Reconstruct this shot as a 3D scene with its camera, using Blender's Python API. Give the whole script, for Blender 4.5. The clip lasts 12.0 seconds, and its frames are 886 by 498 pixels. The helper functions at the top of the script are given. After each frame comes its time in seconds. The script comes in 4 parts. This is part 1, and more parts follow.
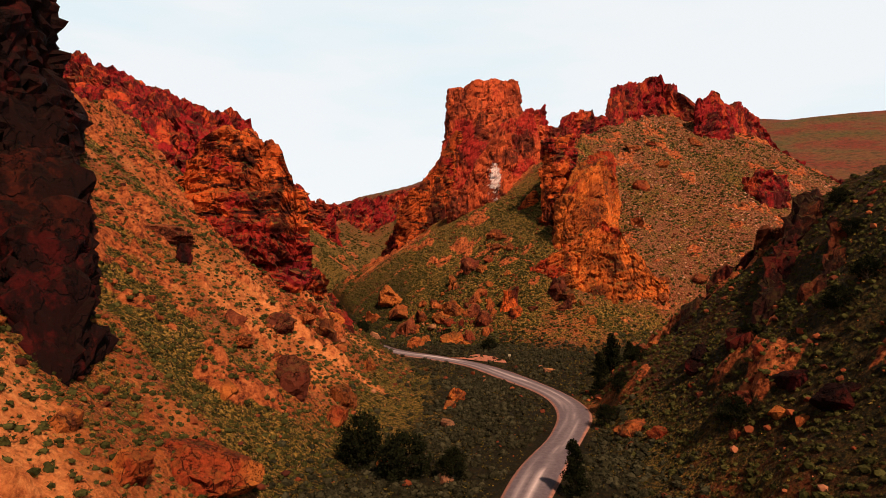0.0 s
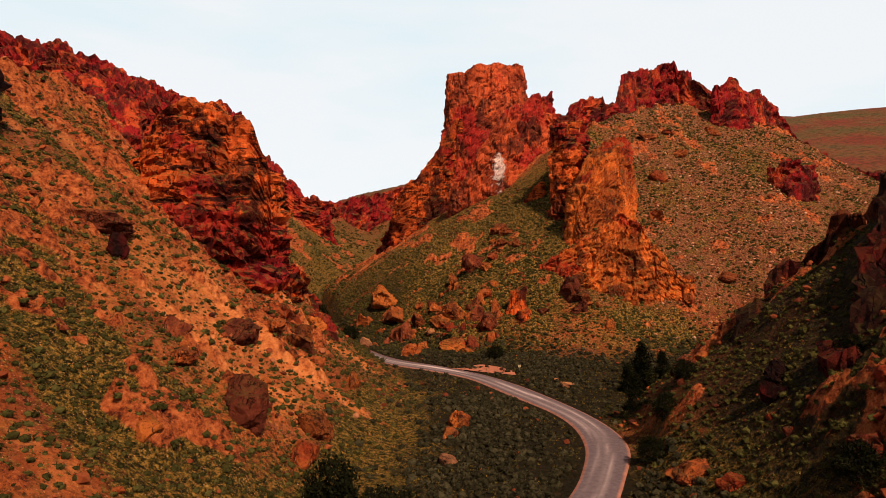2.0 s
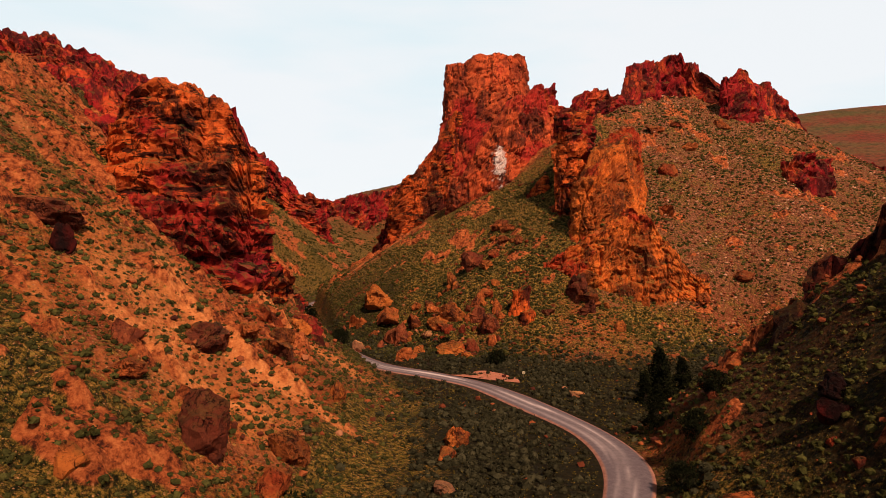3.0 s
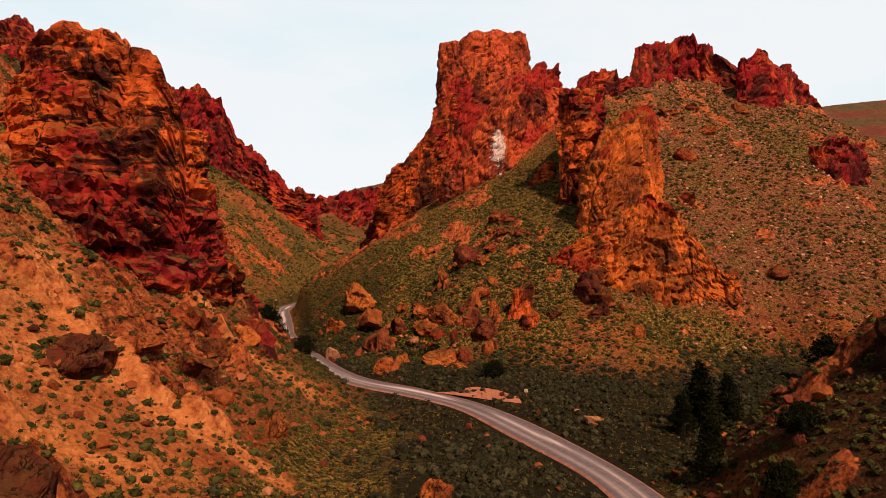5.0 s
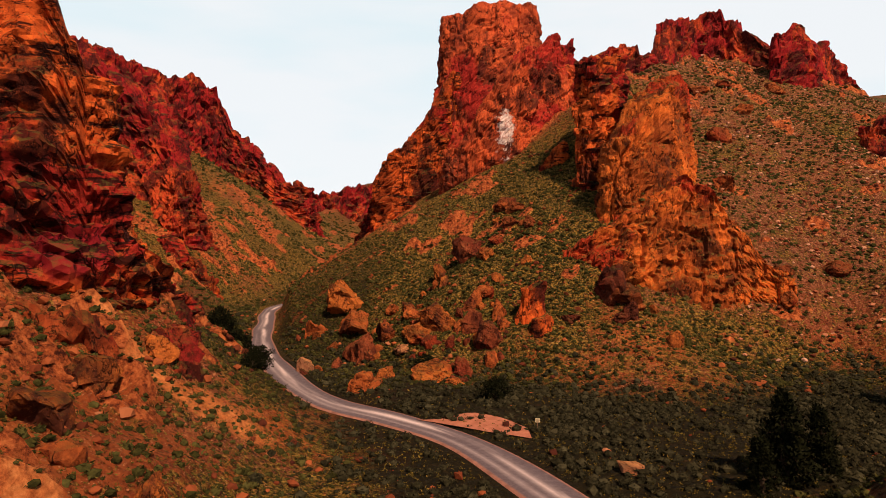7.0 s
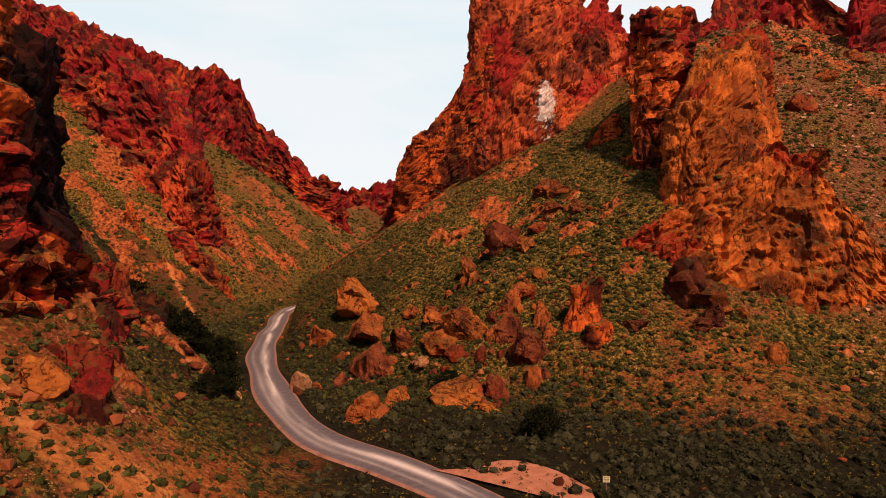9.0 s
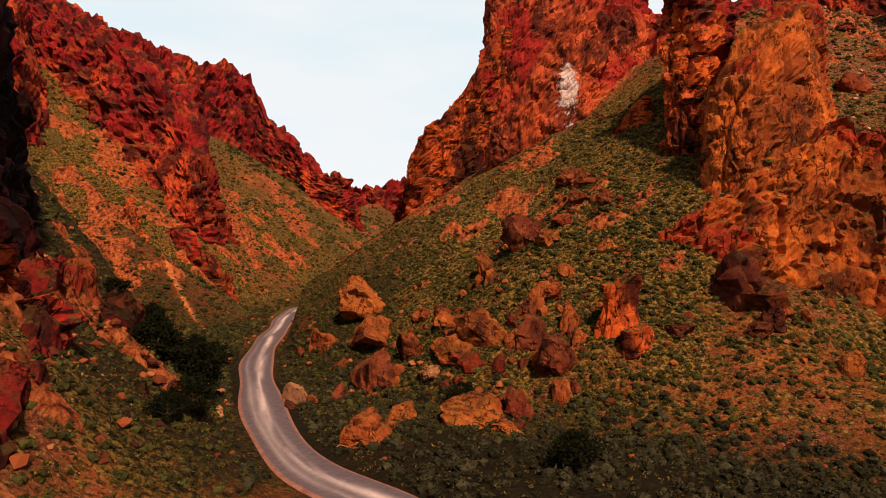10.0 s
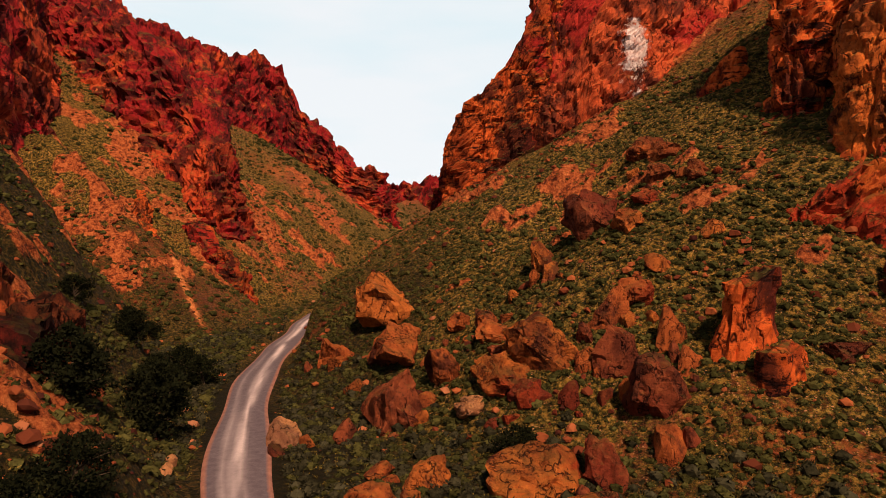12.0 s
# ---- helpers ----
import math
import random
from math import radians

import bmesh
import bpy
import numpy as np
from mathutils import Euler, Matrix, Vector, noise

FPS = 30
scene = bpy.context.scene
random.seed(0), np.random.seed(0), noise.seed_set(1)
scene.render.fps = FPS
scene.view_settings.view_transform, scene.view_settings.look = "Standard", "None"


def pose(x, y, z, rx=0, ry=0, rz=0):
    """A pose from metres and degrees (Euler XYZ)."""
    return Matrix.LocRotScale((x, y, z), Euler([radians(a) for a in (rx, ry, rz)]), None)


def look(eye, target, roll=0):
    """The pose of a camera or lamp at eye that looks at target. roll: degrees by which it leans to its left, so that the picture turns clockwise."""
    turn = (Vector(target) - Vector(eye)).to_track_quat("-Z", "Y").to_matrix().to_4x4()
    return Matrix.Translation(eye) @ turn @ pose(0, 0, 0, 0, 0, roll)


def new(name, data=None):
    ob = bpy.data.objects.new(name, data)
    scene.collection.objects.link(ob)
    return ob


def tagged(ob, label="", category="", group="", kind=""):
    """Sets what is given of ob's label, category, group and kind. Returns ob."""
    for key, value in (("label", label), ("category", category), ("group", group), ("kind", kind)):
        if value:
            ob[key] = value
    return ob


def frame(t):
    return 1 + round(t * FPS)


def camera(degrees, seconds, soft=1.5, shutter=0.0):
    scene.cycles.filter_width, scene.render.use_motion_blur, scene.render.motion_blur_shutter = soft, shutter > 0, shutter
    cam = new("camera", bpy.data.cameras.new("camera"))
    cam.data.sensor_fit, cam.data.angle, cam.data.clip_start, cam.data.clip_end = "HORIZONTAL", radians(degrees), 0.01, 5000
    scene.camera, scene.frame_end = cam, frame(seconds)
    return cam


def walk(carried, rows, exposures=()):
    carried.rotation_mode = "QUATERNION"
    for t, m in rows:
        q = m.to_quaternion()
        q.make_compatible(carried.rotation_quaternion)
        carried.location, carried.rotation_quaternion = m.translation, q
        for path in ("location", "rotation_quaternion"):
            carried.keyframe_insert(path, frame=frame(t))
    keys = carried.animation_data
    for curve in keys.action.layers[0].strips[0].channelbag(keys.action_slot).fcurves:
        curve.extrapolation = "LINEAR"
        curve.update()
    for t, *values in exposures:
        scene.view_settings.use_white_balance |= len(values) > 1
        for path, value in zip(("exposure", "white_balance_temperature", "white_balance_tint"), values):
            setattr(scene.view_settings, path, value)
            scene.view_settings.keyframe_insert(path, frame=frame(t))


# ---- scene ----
cam = camera(70.0, 12.0, soft=0.9)
METRES, EYE, TILT, LEAN, TURN = 150.0, 30.0, 0.0, 0.0, 0.0
ROWS = [
    (0.0, 0.0, 0.0, 0.0, 0.0, 0.0, 0.0),
    (0.5, -0.0002, 0.0369, -0.0023, -0.01, 0.01, 0.01),
    (1.0, -0.0003, 0.0751, -0.0048, -0.03, 0.02, 0.02),
    (1.5, 0.0, 0.1143, -0.0074, -0.03, 0.03, 0.02),
    (2.0, 0.0005, 0.1543, -0.0101, -0.04, 0.03, 0.04),
    (2.5, 0.0018, 0.195, -0.0129, -0.04, 0.02, 0.06),
    (3.0, 0.0043, 0.2361, -0.0157, -0.06, 0.02, 0.06),
    (5.0, 0.0227, 0.4018, -0.027, -0.07, -0.04, 0.11),
    (5.5, 0.0287, 0.4436, -0.0298, -0.05, -0.06, 0.08),
    (6.0, 0.0347, 0.4855, -0.0329, 0.08, -0.08, 0.09),
    (6.5, 0.0401, 0.5278, -0.0359, 0.39, -0.09, 0.09),
    (7.0, 0.0445, 0.5702, -0.0389, 0.88, -0.1, 0.12),
    (9.0, 0.0487, 0.7401, -0.0509, 4.03, -0.16, 0.4),
    (9.5, 0.0475, 0.7829, -0.0538, 4.53, -0.17, 0.43),
    (10.0, 0.0457, 0.8254, -0.0567, 5.47, -0.19, 0.52),
    (10.5, 0.0424, 0.8676, -0.0597, 6.44, -0.19, 0.59),
    (11.0, 0.0381, 0.9097, -0.0627, 7.41, -0.18, 0.66),
    (11.5, 0.0327, 0.952, -0.0655, 8.36, -0.15, 0.73),
    (12.0, 0.0266, 0.9938, -0.0681, 9.12, -0.13, 0.79),
]
walk(cam, [(t, pose(0, 0, EYE, TILT, LEAN, TURN) @ pose(METRES * x, METRES * y, METRES * z, 90 + pitch, roll, yaw)) for t, x, y, z, yaw, pitch, roll in ROWS])

# ---- world, sun, exposure ----
SUN_AZ, SUN_EL = 151.0, 48.0      # degrees clockwise from ahead (+y), and above the horizon
world = bpy.data.worlds.new("thin_cloud_sky")
scene.world = world
world.use_nodes = True
wn, wl = world.node_tree.nodes, world.node_tree.links
wn.clear()
sky = wn.new("ShaderNodeTexSky")
sky.sky_type, sky.sun_disc = "NISHITA", False
sky.sun_elevation, sky.sun_rotation = radians(SUN_EL), radians(SUN_AZ)
sky_bg = wn.new("ShaderNodeBackground")
sky_bg.inputs[1].default_value = 0.10
wl.new(sky.outputs[0], sky_bg.inputs[0])
# a thin, nearly closed veil of cloud, with bluer gaps
wc = wn.new("ShaderNodeTexCoord")
wm = wn.new("ShaderNodeMapping")
wm.inputs["Scale"].default_value = (1.2, 1.2, 5.0)
wl.new(wc.outputs["Generated"], wm.inputs[0])
wno = wn.new("ShaderNodeTexNoise")
wno.inputs["Scale"].default_value, wno.inputs["Detail"].default_value = 2.2, 4.0
wl.new(wm.outputs[0], wno.inputs["Vector"])
wr = wn.new("ShaderNodeValToRGB")
wr.color_ramp.elements[0].position, wr.color_ramp.elements[0].color = 0.30, (0.82, 0.925, 0.965, 1)
wr.color_ramp.elements[1].position, wr.color_ramp.elements[1].color = 0.52, (0.93, 0.955, 0.975, 1)
wl.new(wno.outputs[0], wr.inputs[0])
veil = wn.new("ShaderNodeBackground")
# the veil is brightest low over the hills and thins out towards the zenith
wz = wn.new("ShaderNodeSeparateXYZ")
wl.new(wc.outputs["Generated"], wz.inputs[0])
wg = wn.new("ShaderNodeMapRange")
wg.interpolation_type = "SMOOTHSTEP"
wg.inputs["From Min"].default_value, wg.inputs["From Max"].default_value = 0.37, 0.68
wg.inputs["To Min"].default_value, wg.inputs["To Max"].default_value = 1.0, 0.05
wl.new(wz.outputs[2], wg.inputs["Value"])
wl.new(wg.outputs[0], veil.inputs[1])
wl.new(wr.outputs[0], veil.inputs[0])
wmix = wn.new("ShaderNodeMixShader")
wmix.inputs[0].default_value = 0.93
wl.new(sky_bg.outputs[0], wmix.inputs[1])
wl.new(veil.outputs[0], wmix.inputs[2])
wout = wn.new("ShaderNodeOutputWorld")
wl.new(wmix.outputs[0], wout.inputs[0])

sun_data = bpy.data.lights.new("sun", "SUN")
sun_data.energy, sun_data.angle, sun_data.color = 5.5, radians(2.5), (1.0, 0.66, 0.44)
sun = new("sun", sun_data)
_az, _el = radians(SUN_AZ), radians(SUN_EL)
sun.matrix_world = look((0, 0, 400), (-math.sin(_az) * math.cos(_el), -math.cos(_az) * math.cos(_el), 400 - math.sin(_el)))
scene.view_settings.exposure = 0.0

# ---- noise in numpy ----
def hash3(ix, iy, iz, seed):
    h = (ix * 374761393 + iy * 668265263 + iz * 2147483647 + seed * 1274126177).astype(np.int64) & 0xFFFFFFFF
    h = ((h ^ (h >> 13)) * 1274126177) & 0xFFFFFFFF
    h = ((h ^ (h >> 16)) * 2246822519) & 0xFFFFFFFF
    return ((h ^ (h >> 15)) & 0xFFFFFF) / float(0x1000000)


def vnoise(p, seed=0):
    """Smooth value noise, -1 to 1, at the rows of p."""
    i = np.floor(p).astype(np.int64)
    f = p - i
    f = f * f * f * (f * (f * 6 - 15) + 10)
    out = 0
    for dx in (0, 1):
        for dy in (0, 1):
            for dz in (0, 1):
                w = (f[:, 0] if dx else 1 - f[:, 0]) * (f[:, 1] if dy else 1 - f[:, 1]) * (f[:, 2] if dz else 1 - f[:, 2])
                out = out + w * hash3(i[:, 0] + dx, i[:, 1] + dy, i[:, 2] + dz, seed)
    return out * 2 - 1


def fbm(p, octaves=4, seed=0, gain=0.5):
    out, a = 0, 1.0
    for k in range(octaves):
        out = out + a * vnoise(p * 2.0 ** k + 17.3 * k, seed + k)
        a *= gain
    return out


def cells(p, seed=0):
    """Worley cells: a random tilt times the way to the nearest seed, the gap to the second, and a random value for the cell."""
    i = np.floor(p).astype(np.int64)
    f = p - i
    d1, d2, val, tilt = np.full(len(p), 9.0), np.full(len(p), 9.0), np.zeros(len(p)), np.zeros(len(p))
    for dx in (-1, 0, 1):
        for dy in (-1, 0, 1):
            for dz in (-1, 0, 1):
                h = ((i[:, 0] + dx) * 374761393 + (i[:, 1] + dy) * 668265263 + (i[:, 2] + dz) * 2147483647 + seed * 1274126177) & 0xFFFFFFFF
                h = ((h ^ (h >> 13)) * 1274126177) & 0xFFFFFFFF
                h = ((h ^ (h >> 16)) * 2246822519) & 0xFFFFFFFF
                h = h ^ (h >> 15)
                qx, qy, qz, r = (h & 255) / 255.0, ((h >> 8) & 255) / 255.0, ((h >> 16) & 255) / 255.0, ((h >> 24) & 255) / 255.0
                wx, wy, wz = f[:, 0] - dx - 0.1 - 0.8 * qx, f[:, 1] - dy - 0.1 - 0.8 * qy, f[:, 2] - dz - 0.1 - 0.8 * qz
                d = np.sqrt(wx * wx + wy * wy + wz * wz)
                near = d < d1
                d2 = np.where(near, d1, np.minimum(d2, d))
                val = np.where(near, r, val)
                tilt = np.where(near, (wx * (2 * qy - 1) + wy * (2 * qz - 1) + wz * (2 * qx - 1)), tilt)
                d1 = np.where(near, d, d1)
    return tilt, d2 - d1, val


# ---- materials ----
class Mat:
    """A small builder for procedural materials."""

    def __init__(self, name, rough=0.9):
        self.m = bpy.data.materials.new(name)
        self.m.use_nodes = True
        self.n, self.l = self.m.node_tree.nodes, self.m.node_tree.links
        self.b = self.n["Principled BSDF"]
        self.b.inputs["Roughness"].default_value = rough
        self.b.inputs["Specular IOR Level"].default_value = 0.1
        self.pos = self.n.new("ShaderNodeNewGeometry")

    def coord(self, scale=(1, 1, 1), source=None):
        mp = self.n.new("ShaderNodeMapping")
        mp.inputs["Scale"].default_value = scale
        self.l.new(source or self.pos.outputs["Position"], mp.inputs[0])
        return mp.outputs[0]

    def noise(self, scale, detail=4.0, rough=0.55, stretch=(1, 1, 1), distort=0.0):
        t = self.n.new("ShaderNodeTexNoise")
        t.inputs["Scale"].default_value, t.inputs["Detail"].default_value = scale, detail
        t.inputs["Roughness"].default_value, t.inputs["Distortion"].default_value = rough, distort
        self.l.new(self.coord(stretch), t.inputs["Vector"])
        return t.outputs["Fac"]

    def voronoi(self, scale, stretch=(1, 1, 1), feature="F1", out="Distance"):
        t = self.n.new("ShaderNodeTexVoronoi")
        t.feature = feature
        t.inputs["Scale"].default_value = scale
        self.l.new(self.coord(stretch), t.inputs["Vector"])
        return t.outputs[out]

    def ramp(self, fac, *stops):
        r = self.n.new("ShaderNodeValToRGB")
        e = r.color_ramp.elements
        while len(e) < len(stops):
            e.new(0.5)
        for k, (at, c) in enumerate(stops):
            e[k].position = at
            e[k].color = (*c, 1) if isinstance(c, tuple) else (c, c, c, 1)
        self.l.new(fac, r.inputs[0])
        return r.outputs[0]

    def mix(self, fac, a, b, kind="MIX"):
        x = self.n.new("ShaderNodeMix")
        x.data_type, x.blend_type = "RGBA", kind
        for v, k in ((fac, 0), (a, 6), (b, 7)):
            if isinstance(v, tuple):
                x.inputs[k].default_value = (*v, 1)
            elif isinstance(v, (int, float)):
                x.inputs[k].default_value = v
            else:
                self.l.new(v, x.inputs[k])
        return x.outputs[2]

    def math(self, op, a, b=0.0):
        x = self.n.new("ShaderNodeMath")
        x.operation, x.use_clamp = op, True
        for v, k in ((a, 0), (b, 1)):
            if isinstance(v, (int, float)):
                x.inputs[k].default_value = v
            else:
                self.l.new(v, x.inputs[k])
        return x.outputs[0]

    def attribute(self, name):
        a = self.n.new("ShaderNodeAttribute")
        a.attribute_name = name
        return a.outputs["Fac"]

    def up(self):
        s = self.n.new("ShaderNodeSeparateXYZ")
        self.l.new(self.pos.outputs["Normal"], s.inputs[0])
        return s.outputs[2]

    def random(self):
        return self.n.new("ShaderNodeObjectInfo").outputs["Random"]

    def island(self):
        return self.pos.outputs["Random Per Island"]

    def done(self, color, height=None, strength=0.5, distance=0.3):
        if isinstance(color, tuple):
            self.b.inputs["Base Color"].default_value = (*color, 1)
        else:
            self.l.new(color, self.b.inputs["Base Color"])
        if height is not None:
            bp = self.n.new("ShaderNodeBump")
            bp.inputs["Strength"].default_value, bp.inputs["Distance"].default_value = strength, distance
            self.l.new(height, bp.inputs["Height"])
            self.l.new(bp.outputs[0], self.b.inputs["Normal"])
        return self.m


def rock_material(name, warm, red, dark, red_at, dark_at, moss=0.5, pale=False, strata_shade=0.0, stain=False, mottle=0.65, fine=1.0, broad=0.6):
    """Weathered volcanic tuff: warm faces in patches of orange, ochre and iron red, dark varnish, pitted grain, a little green on the ledges."""
    k = Mat(name, 0.92)

    def times(f, g=None, b=None):
        return (min(0.8, f * warm[0]), min(0.8, (g or f) * warm[1]), min(0.8, (b or f) * warm[2]))

    c = k.ramp(k.noise(0.5 * fine, 7.0, 0.72), (0.30, times(0.32)), (0.42, times(0.88)), (0.56, times(1.06)), (0.68, times(1.5, 1.75)))
    block = k.attribute("block")
    c = k.mix(k.ramp(block, (0.0, 0.55), (0.3, 0.0), (0.75, 0.0), (1.0, 0.45)), c, k.mix(k.ramp(block, (0.49, 0.0), (0.51, 1.0)), times(0.40, 0.34), times(1.35, 1.5)))
    # brown, long exposed faces between the fresh orange ones
    c = k.mix(k.ramp(k.noise(0.10 * broad, 8.0, 0.66, (1, 1, 0.7)), (0.50, 0.0), (0.55, 0.78)), c, times(0.36, 0.34, 0.5))
    c = k.mix(k.ramp(k.noise(0.062 * broad, 7.0, 0.66), (red_at - 0.035, 0.0), (red_at + 0.025, 0.92)), c, k.ramp(k.noise(0.9 * fine, 6.0, 0.7), (0.35, tuple(0.45 * v for v in red)), (0.62, red)))
    streak = k.noise(0.22 * broad, 9.0, 0.72, (1, 1, 0.6))
    c = k.mix(k.ramp(streak, (dark_at - 0.035, 0.0), (dark_at + 0.035, 0.88)), c, dark)
    c = k.mix(k.ramp(k.noise(1.5 * fine, 9.0, 0.82), (0.38, mottle + 0.2), (0.455, 0.0)), c, tuple(0.6 * v for v in dark))
    c = k.mix(k.ramp(k.noise(1.15 * fine, 8.0, 0.8, (1, 1, 1.3)), (0.58, 0.0), (0.66, 0.5)), c, times(1.35, 1.7, 1.8))
    if pale:
        sx = k.n.new("ShaderNodeVectorMath")
        sx.operation = "DISTANCE"
        k.l.new(k.coord((1.7, 0.12, 0.62)), sx.inputs[0])
        sx.inputs[1].default_value = (24.0 * 1.7, 290 * 0.12, 61 * 0.62)
        spot = k.math("DIVIDE", sx.outputs["Value"], 23.0)
        spot = k.math("ADD", spot, k.math("MULTIPLY", k.noise(0.14, 6.0, 0.75), 1.0))
        spot = k.math("ADD", spot, k.math("MULTIPLY", k.noise(0.9, 7.0, 0.8), 0.4))
        c = k.mix(k.ramp(spot, (0.86, 0.95), (0.92, 0.0)), c, k.ramp(k.noise(0.8, 6.0, 0.75), (0.35, (0.34, 0.15, 0.12)), (0.55, (0.74, 0.62, 0.58))))
    if stain:
        sx = k.n.new("ShaderNodeVectorMath")
        sx.operation = "DISTANCE"
        k.l.new(k.coord((1.0, 0.5, 1.1)), sx.inputs[0])
        sx.inputs[1].default_value = (-35.0, 152 * 0.5, 24.5 * 1.1)
        spot = k.math("ADD", k.math("DIVIDE", sx.outputs["Value"], 10.0), k.math("MULTIPLY", k.noise(0.3, 5.0, 0.7), 0.5))
        c = k.mix(k.ramp(spot, (0.55, 0.9), (0.78, 0.0)), c, (0.20, 0.008, 0.016))
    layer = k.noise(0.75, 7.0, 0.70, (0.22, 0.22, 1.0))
    # dark lenses along the beds: the shade of weathered hollows, as colour
    if strata_shade:
        c = k.mix(k.math("MULTIPLY", k.ramp(layer, (0.42, 1.0), (0.46, 0.0)), strata_shade), c, tuple(0.5 * v for v in dark))
    green = k.math("MULTIPLY", k.ramp(k.up(), (0.45, 0.0), (0.75, moss)), k.ramp(k.noise(0.6, 5.0, 0.7), (0.42, 0.0), (0.55, 1.0)))
    c = k.mix(green, c, (0.085, 0.080, 0.018))
    # thin broken joints
    crack = k.math("MULTIPLY", k.ramp(k.noise(0.16 * fine, 4.0, 0.55, (1, 1, 0.55), 0.15), (0.484, 0.0), (0.5, 0.95), (0.516, 0.0)), k.ramp(k.noise(0.3, 4.0, 0.7), (0.44, 0.0), (0.52, 1.0)))
    crack = k.math("MAXIMUM", crack, k.math("MULTIPLY", k.ramp(k.noise(0.42 * fine, 5.0, 0.6, (1, 1, 0.8), 0.15), (0.480, 0.0), (0.5, 0.95), (0.520, 0.0)), k.ramp(k.noise(0.14, 5.0, 0.7), (0.49, 0.0), (0.55, 1.0))))
    c = k.mix(crack, c, tuple(0.25 * v for v in dark))
    h = k.mix(0.35, k.noise(1.0 * fine, 10.0, 0.80), k.noise(0.4 * fine, 8.0, 0.7, (1, 1, 1.6)))
    h = k.mix(0.20 + 0.3 * strata_shade, h, layer)
    h = k.mix(crack, h, (0.0, 0.0, 0.0))
    return k.done(c, h, 1.0, 0.55)


ROCK_ORANGE = rock_material("orange_tuff", (0.52, 0.090, 0.017), (0.33, 0.015, 0.014), (0.036, 0.008, 0.006), 0.525, 0.535, strata_shade=0.95, stain=True)
ROCK_RED = rock_material("red_tuff", (0.46, 0.060, 0.018), (0.31, 0.011, 0.016), (0.044, 0.007, 0.007), 0.48, 0.515)
ROCK_TOWER = rock_material("tower_tuff", (0.50, 0.084, 0.026), (0.42, 0.024, 0.019), (0.065, 0.014, 0.009), 0.54, 0.56, 0.4, True, mottle=0.3, broad=0.45)
# near-black red: the shade on the left-hand cliffs is put into the colour
ROCK_DARK = rock_material("shade_darkened_tuff", (0.036, 0.006, 0.003), (0.052, 0.004, 0.004), (0.006, 0.002, 0.002), 0.50, 0.46, 0.02, fine=1.0)
ROCK_YELLOW = rock_material("ochre_tuff", (0.54, 0.120, 0.020), (0.42, 0.036, 0.014), (0.070, 0.018, 0.008), 0.57, 0.55, 0.6, fine=1.5)
ROCK_RUSTY = rock_material("rusty_broken_tuff", (0.30, 0.056, 0.016), (0.24, 0.014, 0.013), (0.030, 0.008, 0.005), 0.53, 0.51, 0.4, fine=1.7)
# a darker tuff whose colour carries the shade of right spur and gully
ROCK_SHADE = rock_material("shade_brown_tuff", (0.105, 0.024, 0.009), (0.100, 0.009, 0.007), (0.010, 0.004, 0.003), 0.54, 0.48, 0.2, fine=1.4)


